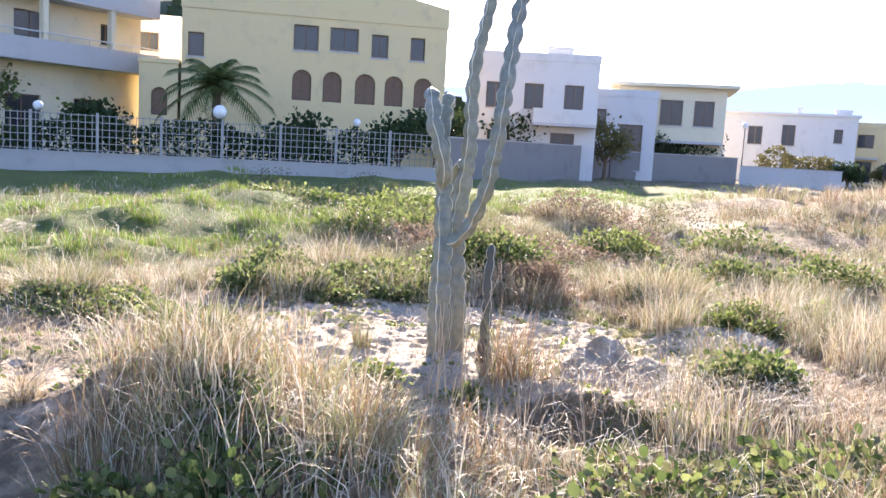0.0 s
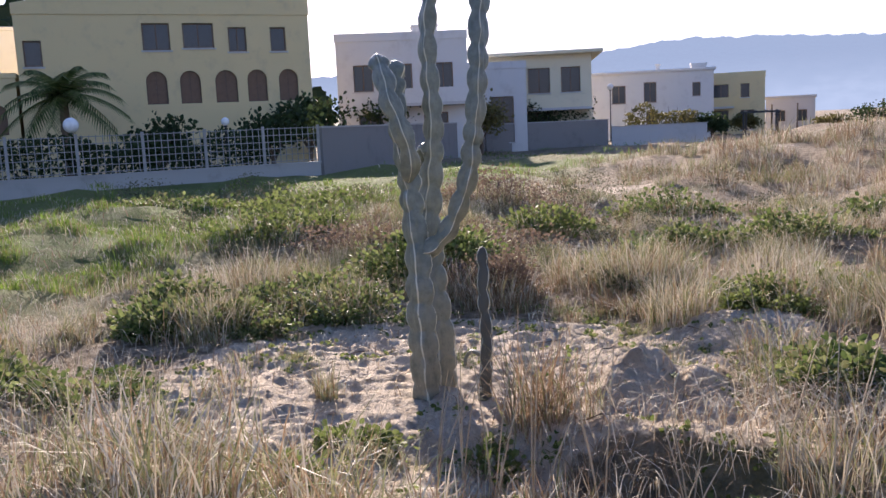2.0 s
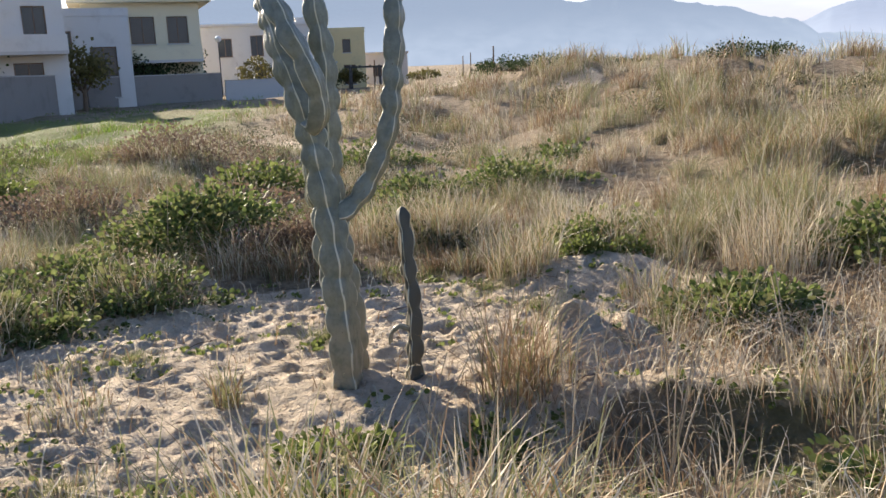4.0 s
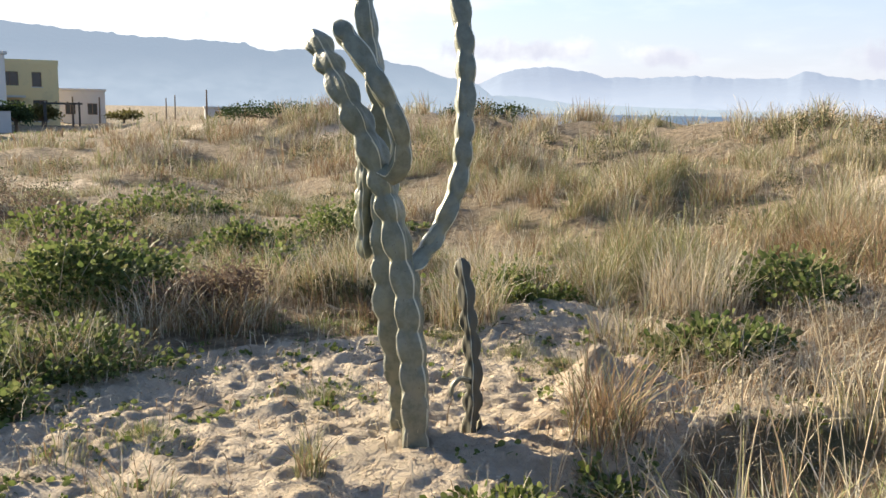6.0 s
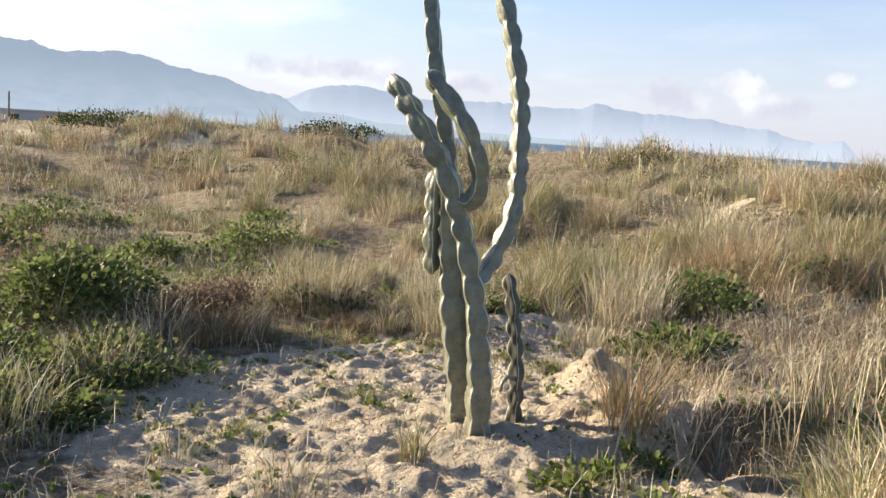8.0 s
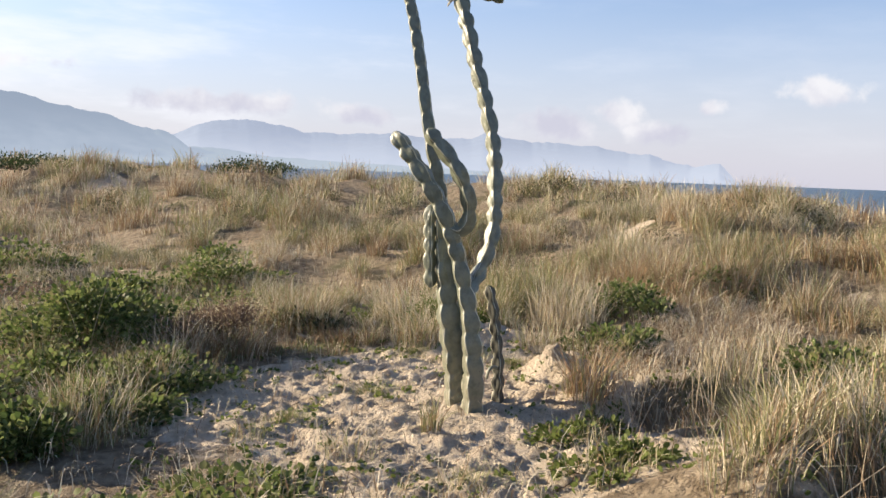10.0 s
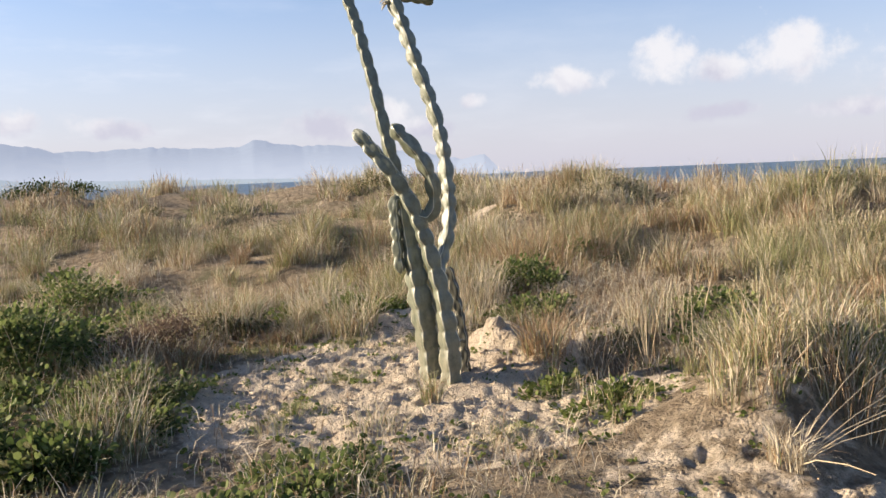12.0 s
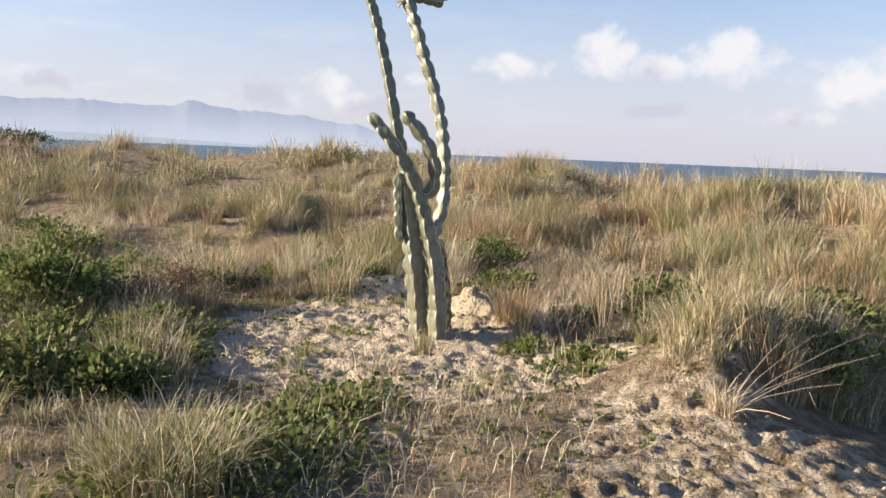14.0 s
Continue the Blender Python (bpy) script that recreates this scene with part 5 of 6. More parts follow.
# ---- houses ----
def panel(bm, length, tall, holes, thick=0.3):
    """A wall along x from 0, its face at y = 0 and its back at y = thick, with openings (x0, x1, z0, z1)."""
    xs = sorted({0.0, length, *[h[0] for h in holes], *[h[1] for h in holes]})
    zs = sorted({0.0, tall, *[h[2] for h in holes], *[h[3] for h in holes]})
    inside = lambda x, z: any(h[0] < x < h[1] and h[2] < z < h[3] for h in holes)
    grid = {}

    def vert(i, j, k):
        if (i, j, k) not in grid:
            grid[i, j, k] = bm.verts.new((xs[i], k * thick, zs[j]))
        return grid[i, j, k]
    solid = {(i, j) for i in range(len(xs) - 1) for j in range(len(zs) - 1) if not inside((xs[i] + xs[i + 1]) / 2, (zs[j] + zs[j + 1]) / 2)}
    for i, j in solid:
        bm.faces.new((vert(i, j, 0), vert(i + 1, j, 0), vert(i + 1, j + 1, 0), vert(i, j + 1, 0)))
        bm.faces.new((vert(i, j, 1), vert(i, j + 1, 1), vert(i + 1, j + 1, 1), vert(i + 1, j, 1)))
        for di, dj, a, b in ((-1, 0, (i, j), (i, j + 1)), (1, 0, (i + 1, j + 1), (i + 1, j)), (0, -1, (i + 1, j), (i, j)), (0, 1, (i, j + 1), (i + 1, j + 1))):
            if (i + di, j + dj) not in solid:
                bm.faces.new((vert(*a, 0), vert(*b, 0), vert(*b, 1), vert(*a, 1)))
    return bm


def arch_fill(bm, x0, x1, z1, thick=0.3):
    """The two corners above a round-headed opening."""
    r, cx = (x1 - x0) / 2, (x0 + x1) / 2
    for s in (-1, 1):
        ring = [(cx + s * r * math.sin(a), z1 - r + r * math.cos(a)) for a in np.linspace(0, math.pi / 2, 7)]
        outline = ring + [(cx + s * r, z1)]
        front = [bm.verts.new((x, 0.003, z)) for x, z in outline]
        backs = [bm.verts.new((x, thick, z)) for x, z in outline]
        bm.faces.new(front if s > 0 else front[::-1])
        for k in range(len(ring) - 1):
            bm.faces.new((front[k], front[k + 1], backs[k + 1], backs[k]))


def window(parent, x0, x1, z0, z1, shutters=False, sill=True, thick=0.3):
    """A framed pane set back in its opening, with a sill."""
    bm = bmesh.new()
    w = 0.07
    for a in ((x0, x0 + w, z0, z1), (x1 - w, x1, z0, z1), (x0 + w, x1 - w, z0, z0 + w), (x0 + w, x1 - w, z1 - w, z1)):
        box(bm, a[0], a[1], 0.14, 0.20, a[2], a[3])
    if x1 - x0 > 0.9:
        box(bm, (x0 + x1) / 2 - 0.03, (x0 + x1) / 2 + 0.03, 0.14, 0.20, z0 + w, z1 - w)
    win = part("window", bm, FRAME, parent)
    bm = bmesh.new()
    box(bm, x0 + 0.02, x1 - 0.02, 0.165, 0.185, z0 + 0.02, z1 - 0.02)
    part("pane", bm, SHUTTER if shutters else PANE, win)
    if sill:
        bm = bmesh.new()
        box(bm, x0 - 0.08, x1 + 0.08, -0.06, 0.14, z0 - 0.08, z0 - 0.002)
        part("sill", bm, GREY, win)


def house(name, x, y, turn, length, depth, tall, wall, label, openings=(), roof="flat", arches=(), z=-0.5, balconies=(), group="", over=0.35, parapet=None):
    """A house: its front face along local x, seen from local -y. Openings and arches as (x0, x1, z0, z1)."""
    h = thing(name, pose(x, y, z, 0, 0, turn), label, "house")
    bm = panel(bmesh.new(), length, tall, list(openings) + list(arches))
    part("front_wall", bm, wall, h)
    for a in arches:
        bm = bmesh.new()
        arch_fill(bm, a[0], a[1], a[3])
        part("arch_head", bm, wall, h)
    bm = bmesh.new()
    part("side_wall", box(bm, 0, 0.3, 0.302, depth, 0, tall), wall, h)
    part("side_wall", box(bmesh.new(), length - 0.3, length, 0.302, depth, 0, tall), wall, h)
    part("back_wall", box(bmesh.new(), 0.302, length - 0.302, depth - 0.3, depth, 0, tall), wall, h)
    bm = bmesh.new()
    box(bm, 0.302, length - 0.302, 0.302, depth - 0.302, tall / 2 - 0.1, tall / 2 + 0.1)
    part("floor_slab", bm, CONCRETE, h)
    for o in openings:
        window(h, *o)
    for a in arches:
        window(h, *a, shutters=True, sill=False)
    bm = bmesh.new()
    if roof == "flat":
        box(bm, -over, length + over, -over, depth + over, tall + 0.003, tall + 0.25, 0.03)
        part("roof", bm, wall, h)
    elif roof == "parapet":
        box(bm, 0.2, length - 0.2, 0.2, depth - 0.2, tall + 0.003, tall + 0.12)
        box(bm, -0.05, length + 0.05, -0.05, 0.17, tall + 0.003, tall + 0.5)
        box(bm, -0.05, length + 0.05, depth - 0.17, depth + 0.05, tall + 0.003, tall + 0.5)
        box(bm, -0.05, 0.17, 0.172, depth - 0.172, tall + 0.003, tall + 0.5)
        box(bm, length - 0.17, length + 0.05, 0.172, depth - 0.172, tall + 0.003, tall + 0.5)
        part("roof", bm, wall, h)
    else:
        rise = roof
        top = [bm.verts.new(p) for p in ((-over, -over, tall + 0.003), (length + over, -over, tall + 0.003), (length + over, depth + over, tall + 0.003), (-over, depth + over, tall + 0.003),
                                         (depth * 0.35, depth / 2, tall + rise), (length - depth * 0.35, depth / 2, tall + rise))]
        for f in ((0, 1, 5, 4), (1, 2, 5), (2, 3, 4, 5), (3, 0, 4), (3, 2, 1, 0)):
            bm.faces.new([top[k] for k in f])
        part("roof", bm, TILE, h)
    for x0, x1, z0, out in balconies:
        bm = bmesh.new()
        box(bm, x0, x1, -out, -0.002, z0, z0 + 0.18)
        balcony = part("balcony", bm, GREY, h)
        bm = bmesh.new()
        box(bm, x0, x1, -out, -out + 0.12, z0 + 0.182, z0 + 1.05)
        box(bm, x0, x0 + 0.12, -out + 0.122, -0.002, z0 + 0.182, z0 + 1.05)
        box(bm, x1 - 0.12, x1, -out + 0.122, -0.002, z0 + 0.182, z0 + 1.05)
        part("parapet", bm, parapet or wall, balcony)
    return h


def chimney(parent, x, y, z, wide=0.5, tall=0.9):
    bm = bmesh.new()
    box(bm, x - wide / 2, x + wide / 2, y - wide / 2, y + wide / 2, z, z + tall)
    box(bm, x - wide / 2 - 0.08, x + wide / 2 + 0.08, y - wide / 2 - 0.08, y + wide / 2 + 0.08, z + tall + 0.003, z + tall + 0.12)
    part("chimney", bm, WHITE, parent)


def build_houses():
    # the yellow villa with arched windows
    villa = house("villa", -35.6, 20.4, 53.0, 13.8, 8.0, 8.1, YELLOW, "two-storey yellow plastered villa with arched ground-floor windows",
                  [(0.3, 1.1, 5.7, 6.9), (5.6, 6.9, 6.4, 7.7), (7.5, 9.0, 6.5, 7.7), (9.7, 10.6, 6.3, 7.5), (11.8, 12.6, 6.3, 7.5)],
                  "parapet", [(5.6, 6.6, 3.8, 5.4), (7.2, 8.2, 3.8, 5.4), (8.9, 10.0, 3.8, 5.4), (10.5, 11.5, 3.8, 5.4), (12.1, 13.1, 3.8, 5.4)])
    bm = bmesh.new()
    low = [(-0.05, 8.603), (13.85, 8.603), (13.85, 9.1), (10.4, 9.8), (7.0, 9.9)]
    front, backs = [bm.verts.new((x, -0.05, z)) for x, z in low], [bm.verts.new((x, 0.17, z)) for x, z in low]
    bm.faces.new(front)
    bm.faces.new(backs[::-1])
    for k in range(5):
        bm.faces.new((front[k], backs[k], backs[(k + 1) % 5], front[(k + 1) % 5]))
    part("gable", bm, YELLOW, villa)
    chimney(villa, 2.2, 4.0, 8.23, 0.5, 2.2)
    house("villa_annexe", -36.9, 18.8, 53.0, 1.9, 4.0, 5.2, YELLOW, "low yellow plastered annexe of the villa", [], "flat", [(0.6, 1.4, 2.6, 4.0)], over=0.06)
    # the white block of flats with long balconies
    flats = house("apartment_building", -36.0, 1.9, 104.5, 20.0, 10.0, 13.6, CREAM, "cream apartment building with long grey balconies",
          [(17.2, 18.1, 6.1, 7.2), (12.0, 14.0, 5.0, 7.2), (7.0, 9.5, 5.0, 7.2), (13.0, 15.0, 8.6, 10.9), (7.0, 9.0, 8.6, 10.9), (2.0, 4.0, 5.0, 7.2),
           (11.5, 13.5, 0.6, 3.2), (15.5, 17.5, 0.6, 3.2)],
          "flat", balconies=[(0.5, 19.9, 4.75, 1.5), (0.5, 19.9, 7.75, 1.5)], parapet=GREY)
    for z in (5.84, 8.84):
        for x in (3.0, 8.0, 12.5, 16.6):
            part("column", box(bmesh.new(), x, x + 0.3, -1.42, -1.12, z - 0.035, z + 1.9), CREAM, flats)
        bm = bmesh.new()
        rod(bm, (0.6, -1.44, z + 0.28), (19.8, -1.44, z + 0.28), 0.035, 0.035, 6)
        for k in range(14):
            rod(bm, (0.7 + 1.45 * k, -1.44, z - 0.05), (0.7 + 1.45 * k, -1.44, z + 0.28), 0.025, 0.025, 5)
        part("handrail", bm, WHITE, flats)
    house("small_white_house", -48.9, 24.6, 58.0, 4.0, 5.0, 8.9, WHITE, "narrow white house behind the villa", [(1.0, 2.2, 4.6, 5.8), (1.0, 2.2, 6.8, 8.0)], "flat", over=0.1)
    # white house with terraces
    w = house("terraced_house", -31.0, 38.2, 36.0, 8.0, 7.0, 7.4, WHITE, "white terraced house with a stair tower",
              [(1.0, 2.2, 4.4, 6.0), (3.4, 4.6, 4.4, 6.0), (5.9, 7.1, 4.4, 6.0), (1.2, 2.6, 1.0, 3.0), (5.2, 6.7, 1.0, 3.0)], "parapet", balconies=[(4.0, 7.9, 3.4, 1.4)])
    chimney(w, 5.6, 3.0, 7.53, 1.6, 0.9)
    house("white_wing", -29.5, 48.6, 31.0, 5.5, 6.0, 5.9, WHITE, "white wing with a deep loggia", [(1.0, 2.0, 3.4, 5.0), (3.0, 4.6, 0.8, 4.0)], "parapet")
    # cream house with an overhanging flat roof
    house("flat_roofed_house", -28.6, 52.7, 27.0, 7.6, 8.0, 6.9, CREAM, "cream house with a thin overhanging flat roof",
          [(0.8, 1.8, 4.2, 5.8), (3.0, 4.6, 4.2, 6.0), (5.4, 6.8, 4.2, 6.0), (2.6, 4.6, 0.8, 2.8)], "flat", balconies=[(1.0, 7.5, 2.9, 1.2)], over=0.8)
    # long white house
    longh = house("long_white_house", -28.3, 71.0, 19.0, 11.0, 8.0, 6.0, WHITE, "long white two-storey house with a low roof",
                  [(5.0, 6.1, 3.4, 5.2), (9.2, 9.9, 3.8, 5.0), (2.2, 3.4, 3.4, 5.0), (5.2, 6.2, 0.6, 2.6), (8.2, 9.3, 0.9, 2.2)], "flat", over=0.2)
    chimney(longh, 6.3, 4.0, 6.253, 0.35, 0.6)
    chimney(longh, 9.9, 3.0, 6.253, 1.3, 0.4)
    # yellow house beyond
    house("yellow_house", -20.6, 82.0, 13.0, 5.4, 7.0, 5.5, YELLOW, "pale yellow two-storey house with loggias",
          [(0.7, 2.1, 3.3, 4.9), (3.2, 4.0, 3.6, 4.9), (0.7, 2.1, 0.5, 2.4), (3.2, 4.4, 0.5, 2.4)], "parapet", balconies=[(0.3, 2.6, 2.6, 0.9)])
    house("low_house", -18.0, 96.5, 10.0, 5.0, 6.0, 3.5, GREY, "low grey flat-roofed house", [(1.0, 2.0, 1.0, 2.2), (3.2, 4.2, 1.0, 2.2)], "flat", over=0.15)
    house("low_house", -2.9, 111.0, 2.0, 7.2, 6.0, 1.85, GREY, "far low grey building", [(1.2, 2.2, 0.8, 1.5), (4.8, 5.8, 0.8, 1.5)], "flat", over=0.15)


build_houses()


# ---- garden walls, fence, lamps ----
def garden_wall(x0, y0, x1, y1, z, tall, thick, mat, label, posts=True):
    length = math.hypot(x1 - x0, y1 - y0)
    w = thing("garden_wall", pose(x0, y0, z, 0, 0, math.degrees(math.atan2(y1 - y0, x1 - x0))), label, "wall")
    bm = bmesh.new()
    box(bm, 0, length, 0, thick, -0.6, tall)
    part("wall_body", bm, mat, w)
    bm = bmesh.new()
    box(bm, -0.03, length + 0.03, -0.04, thick + 0.04, tall + 0.002, tall + 0.07)
    part("coping", bm, CONCRETE, w)
    return w, length


def lattice_fence(x0, y0, x1, y1, z, low, high):
    """A low wall with timber lattice panels between posts."""
    w, length = garden_wall(x0, y0, x1, y1, z, low, 0.25, CONCRETE, "grey plastered garden wall topped with lattice panels")
    count = int(length / 2.2)
    for k in range(count + 1):
        bm = bmesh.new()
        x = k * length / count
        box(bm, x - 0.05, x + 0.05, 0.08, 0.18, low + 0.075, high)
        part("post", bm, WHITE_SLAT, w)
    for k in range(count):
        a, b = k * length / count + 0.06, (k + 1) * length / count - 0.06
        bm = bmesh.new()
        steps = 9
        for i in range(steps):
            x = a + (b - a) * (i + 0.5) / steps
            box(bm, x - 0.014, x + 0.014, 0.110, 0.122, low + 0.1, high - 0.05)
        for i in range(6):
            zz = low + 0.15 + (high - low - 0.25) * i / 5
            box(bm, a, b, 0.124, 0.138, zz - 0.014, zz + 0.014)
        part("lattice_panel", bm, WHITE_SLAT, w)


lattice_fence(-34.5, -2.5, -20.0, 23.0, -0.35, 0.72, 2.25)
garden_wall(-20.0, 23.2, -27.0, 49.2, -0.35, 2.1, 0.25, DARKWALL, "grey plastered side garden wall")
garden_wall(-27.0, 49.4, -20.8, 56.6, -0.35, 1.9, 0.25, DARKWALL, "grey plastered garden wall")
garden_wall(-20.6, 56.8, -14.6, 60.2, -0.35, 1.35, 0.25, GREY, "low pale grey garden wall")


def hedge(x0, y0, x1, y1, wide, z, tall, leaves, mat, label):
    rng = np.random.RandomState(int(abs(x0 * 71 + y0 * 53)) % 100000)
    length = math.hypot(x1 - x0, y1 - y0)
    base = thing("hedge", pose(x0, y0, z, 0, 0, math.degrees(math.atan2(y1 - y0, x1 - x0))), label, "hedge")
    bm = bmesh.new()
    for k in range(int(length / 0.8) + 1):
        rod(bm, (k * 0.8, wide / 2, -0.2), (k * 0.8 + rng.uniform(-0.3, 0.3), wide / 2, tall * 0.8), 0.03, 0.01, 5)
    tagged(part("woody_base", bm, TWIG, base), kind="stuff")
    u = rng.uniform(0, length, leaves)
    crest = tall * (0.82 + 0.18 * lattice_noise(u * 0.7, u * 0, 9))
    places = np.stack([u, rng.uniform(0, wide, leaves), crest * rng.uniform(0, 1, leaves) ** 0.6], 1)
    leaf_mesh("foliage", places, rng.normal(0, 1, (leaves, 3)) + (0, -0.5, 0.4), rng.uniform(0.10, 0.24, leaves), mat, base, rng)


hedge(-34.9, -2.2, -21.4, 21.6, 0.8, -0.35, 2.35, 9000, DARKLEAF, "dark hedge behind the lattice fence")
hedge(-26.0, 51.2, -21.6, 56.4, 1.6, -0.3, 3.9, 3000, DARKLEAF, "dark clipped hedge over the garden wall")
hedge(-20.0, 58.2, -15.4, 60.8, 1.4, -0.3, 3.3, 2200, OLIVE, "yellowish green hedge behind the low wall")


def tree(x, y, z, tall, crown, leaves, mat, label, size=0.22):
    rng = np.random.RandomState(int(abs(x * 37 + y * 91)) % 100000)
    base = thing("tree", (x, y, z), label, "tree")
    bm = bmesh.new()
    fork = tall * 0.38
    rod(bm, (0, 0, -0.3), (0.05, 0.02, fork), 0.10 + 0.02 * tall, 0.07 + 0.01 * tall, 8)
    ends = []
    for k in range(9):
        a = k * 2.4 + rng.uniform(-0.3, 0.3)
        r = crown * rng.uniform(0.35, 0.9)
        end = Vector((r * math.cos(a), r * math.sin(a), tall * rng.uniform(0.55, 0.95)))
        rod(bm, (0.05, 0.02, fork * rng.uniform(0.7, 1.0)), end, 0.07, 0.02, 6)
        ends.append(tuple(end))
    part("trunk", bm, TWIG, base)
    ends = np.array(ends)
    pick = rng.randint(0, len(ends), leaves)
    off = rng.normal(0, 1, (leaves, 3)) * np.array([crown * 0.27, crown * 0.27, tall * 0.10])
    leaf_mesh("crown", ends[pick] + off, off + rng.normal(0, 0.6, (leaves, 3)), size * rng.uniform(0.6, 1.3, leaves), mat, base, rng)


for x, y, tall, crown, mat, label in (
        (-33.0, 14.5, 2.5, 1.2, DARKLEAF, "dark garden tree behind the fence"), (-27.0, 20.8, 2.6, 1.2, DARKLEAF, "dark garden tree behind the fence"),
        (-23.5, 24.0, 3.0, 1.5, DARKLEAF, "dark garden tree behind the fence"), (-38.0, 11.0, 4.0, 1.8, LEAF, "green garden tree behind the fence"),
        (-26.5, 30.0, 3.4, 1.6, DARKLEAF, "dark garden shrub beside the villa"), (-29.0, 40.5, 3.6, 1.8, DARKLEAF, "dark garden tree before white house"),
        (-28.5, 52.5, 3.8, 1.8, DARKLEAF, "dark round-headed garden tree"), (-25.5, 46.0, 3.6, 1.6, OLIVE, "olive garden tree by the wall"),
        (-15.2, 74.0, 1.7, 1.1, OLIVE, "yellowish shrub beyond the low wall"), (-10.5, 90.0, 1.4, 1.5, OLIVE, "yellowish shrub by the low house"),
        (-14.6, 61.5, 1.9, 0.9, DARKLEAF, "dark shrub at the end of the wall")):
    tree(x, y, -0.4, tall, crown, 1300, mat, label)


def palm(x, y, z, tall, reach):
    rng = np.random.RandomState(4)
    base = thing("palm_tree", (x, y, z), "short-trunked feathery palm tree behind the fence", "palm tree")
    bm = bmesh.new()
    for k in range(9):
        rod(bm, (0, 0, k * tall / 9 - 0.2), (0.02, 0.01, (k + 1) * tall / 9 - 0.2), 0.24 - 0.004 * k, 0.20 - 0.004 * k, 9)
    part("trunk", bm, TWIG, base)
    for k in range(26):
        a, lift = k * 2.399, 1.25 - 1.75 * (k / 26)
        bm = bmesh.new()
        last, ribs = Vector((0, 0, tall)), []
        for s in range(1, 9):
            f = s / 8
            out, up = reach * f * math.cos(lift * (1 - 0.2 * f)), reach * (f * math.sin(lift) - 0.55 * f * f)
            here = Vector((out * math.cos(a), out * math.sin(a), tall + up))
            rod(bm, last, here, 0.03 * (1.1 - f), 0.03 * (1.0 - f) + 0.004, 4)
            ribs.append((last.copy(), here.copy(), f))
            last = here
        for p, q, f in ribs:
            side = (q - p).cross(Vector((0, 0, 1))).normalized()
            for u in (0.0, 0.33, 0.66):
                foot = p.lerp(q, u)
                for s in (-1, 1):
                    tip = foot + side * s * reach * 0.30 * (1 - 0.6 * f) + (q - p) * 0.9 - Vector((0, 0, 0.10 * reach))
                    w = (q - p).normalized() * 0.055
                    bm.faces.new([bm.verts.new(v) for v in (foot - w, foot + w, tip)])
        part("frond", bm, LEAF, base)


palm(-30.2, 18.8, -0.4, 4.0, 2.7)


def globe_lamp(x, y, z, tall, r=0.2, label="dark lamp post with a white globe"):
    base = thing("street_lamp", (x, y, z), label, "lamp", group="garden lamps")
    bm = bmesh.new()
    rod(bm, (0, 0, -0.3), (0, 0, tall), 0.05, 0.04, 8)
    rod(bm, (0, 0, tall), (0, 0, tall + 0.06), 0.09, 0.07, 8)
    part("pole", bm, METAL, base)
    bm = bmesh.new()
    bmesh.ops.create_uvsphere(bm, u_segments=14, v_segments=9, radius=r, matrix=Matrix.Translation((0, 0, tall + 0.06 + r)))
    part("globe", bm, OPAL, base, smooth=True)


for x, y, tall, r in ((-23.2, 63.4, 4.2, 0.26), (-31.4, 11.2, 2.2, 0.2), (-25.6, 15.8, 2.25, 0.28), (-22.5, 20.4, 2.3, 0.16), (-27.3, 50.5, 1.9, 0.22), (-33.2, 8.0, 2.3, 0.18)):
    globe_lamp(x, y, -0.35, tall, r)


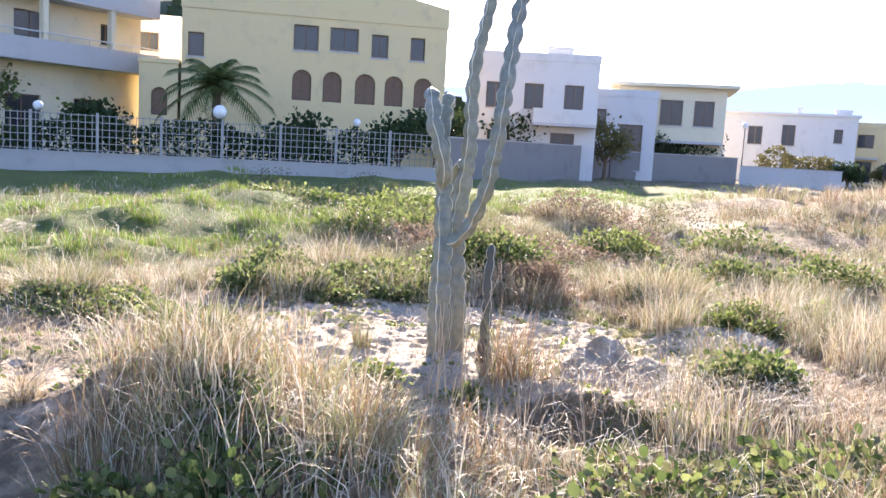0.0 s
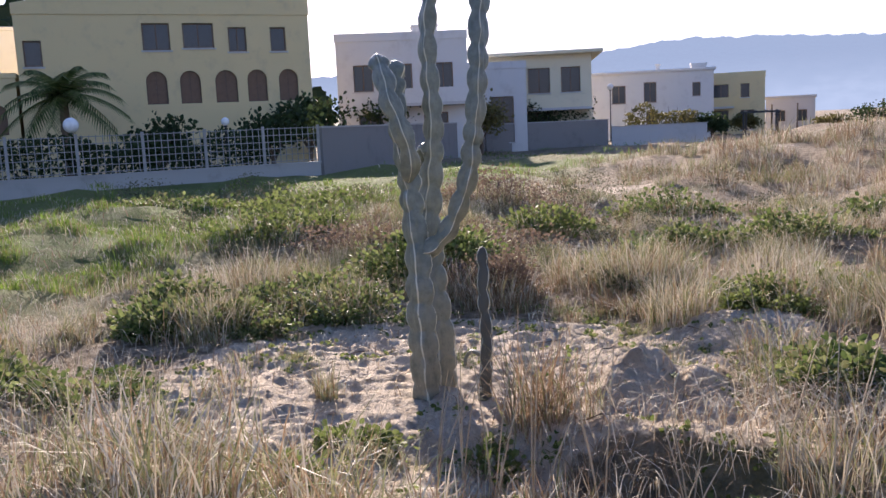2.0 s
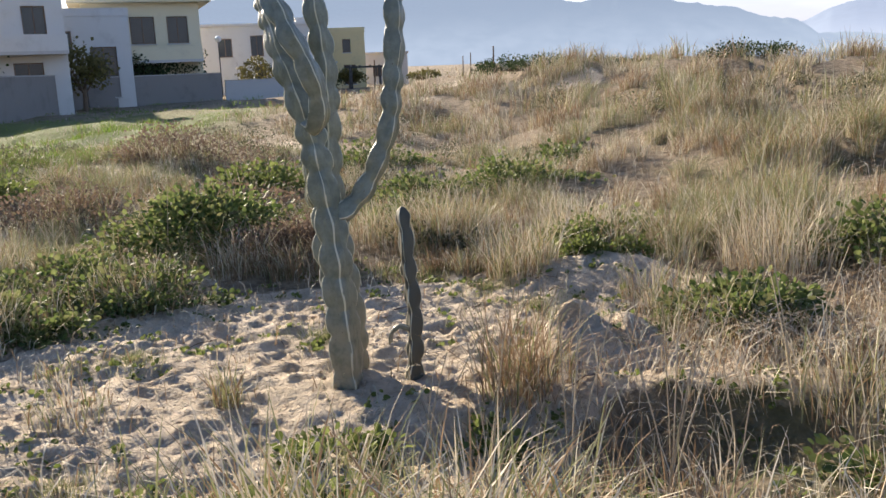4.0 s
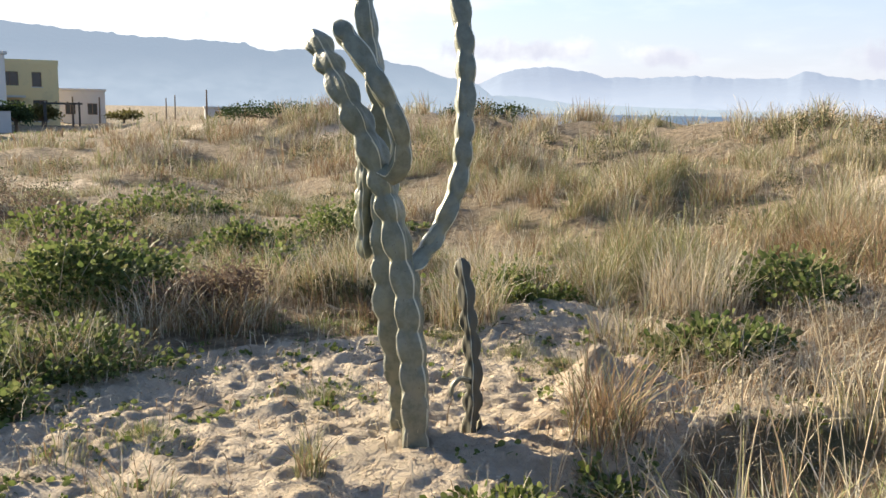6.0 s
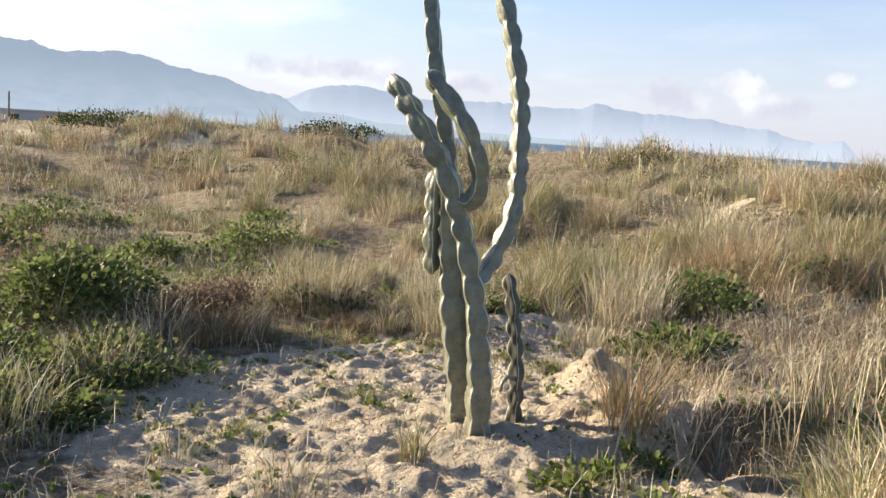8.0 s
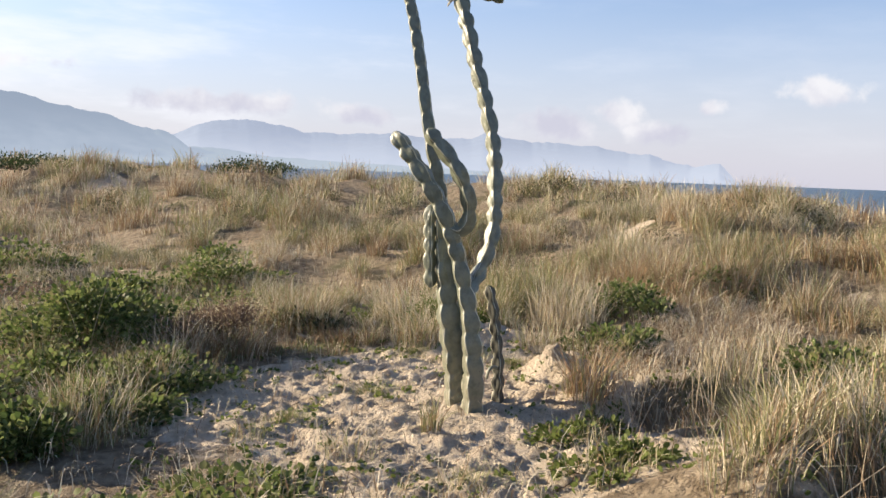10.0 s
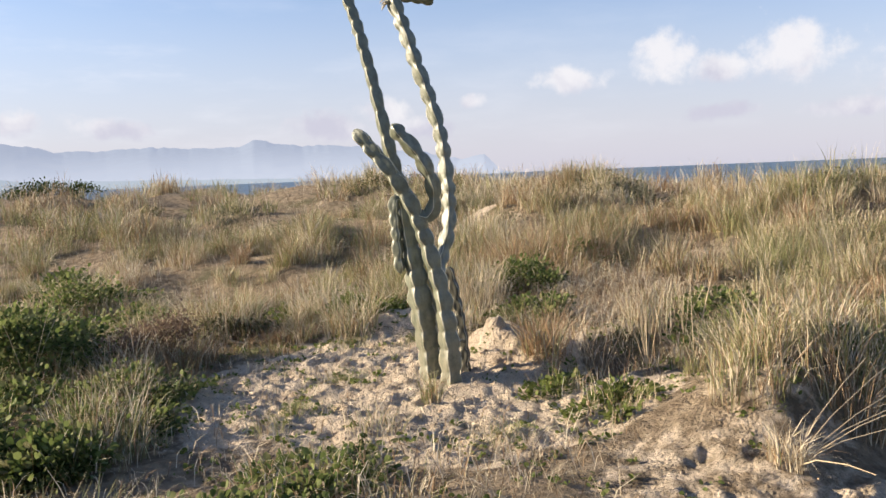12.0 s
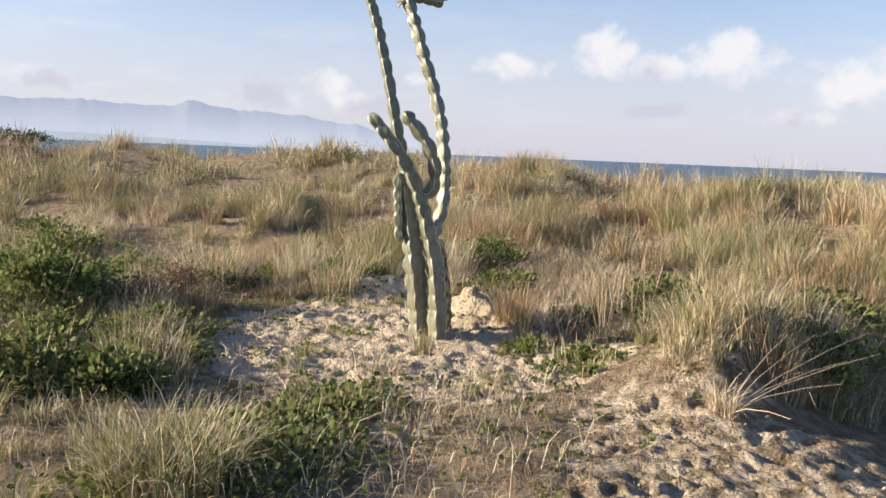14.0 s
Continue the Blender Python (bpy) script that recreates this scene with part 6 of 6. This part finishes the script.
def pergola(x, y, z, turn, wide, deep, tall):
    """A bare timber frame: four posts under two beams and a few cross pieces."""
    base = thing("pergola", pose(x, y, z, 0, 0, turn), "dark bare pergola frame beside the yellow house", "pergola")
    for px in (0, wide):
        for py in (0, deep):
            part("post", box(bmesh.new(), px - 0.07, px + 0.07, py - 0.07, py + 0.07, -0.3, tall), METAL, base)
    for py in (0, deep):
        part("beam", box(bmesh.new(), -0.25, wide + 0.25, py - 0.05, py + 0.05, tall + 0.002, tall + 0.16), METAL, base)
    for k in range(4):
        px = wide * k / 3
        part("cross_piece", box(bmesh.new(), px - 0.04, px + 0.04, -0.2, deep + 0.2, tall + 0.164, tall + 0.24), METAL, base)


pergola(-14.2, 69.6, -0.4, 8.0, 2.5, 2.4, 1.95)


def utility_pole(x, y, z, tall):
    base = thing("utility_pole", (x, y, z), "thin weathered wooden pole in the field", "pole")
    bm = bmesh.new()
    rod(bm, (0, 0, -0.5), (0.03, 0, tall), 0.09, 0.06, 8)
    part("shaft", bm, TWIG, base)


for x, y, tall in ((-2.05, 68.7, 3.3), (-6.0, 100.0, 3.2), (-7.2, 104.0, 2.9), (-10.5, 72.0, 2.6), (-12.6, 72.5, 2.6)):
    utility_pole(x, y, -0.4, tall)


def wooded_slope():
    """The wooded hillside that rises behind the villa."""
    rng = np.random.RandomState(12)
    k = 9000
    az = np.radians(rng.uniform(40, 82, k))
    d = rng.uniform(120, 240, k)
    crest = 34 * np.clip((np.degrees(az) - 36) / 16, 0, 1) * (0.85 + 0.15 * lattice_noise(az * 30, az * 0, 5))
    z = crest * smooth(d, 105, 235) + rng.uniform(0, 3.0, k)
    places = np.stack([-d * np.sin(az), d * np.cos(az), z], 1)
    ob = leaf_mesh("wooded_hillside", places, rng.normal(0, 1, (k, 3)) + (0, 0, 0.6), rng.uniform(2.0, 4.5, k), HILL_WOOD, None, rng)
    tagged(ob, "dark wooded hillside behind the houses", "woods", kind="stuff")
    a = np.radians(np.linspace(36, 84, 60))
    verts, faces = [], []
    for f in np.linspace(0, 1, 8):
        dd = 100 + 150 * f
        cr = 34 * np.clip((np.degrees(a) - 36) / 16, 0, 1)
        verts += list(zip(-dd * np.sin(a), dd * np.cos(a), cr * smooth(np.full(60, dd), 105, 235) - 0.6))
    for r in range(7):
        faces += [(r * 60 + i, r * 60 + i + 1, r * 60 + 61 + i, r * 60 + 60 + i) for i in range(59)]
    tagged(mesh_object("hillside", verts, faces, [HILL_WOOD], smooth=True), "dark wooded hillside behind the houses", "hill", kind="structure")


wooded_slope()
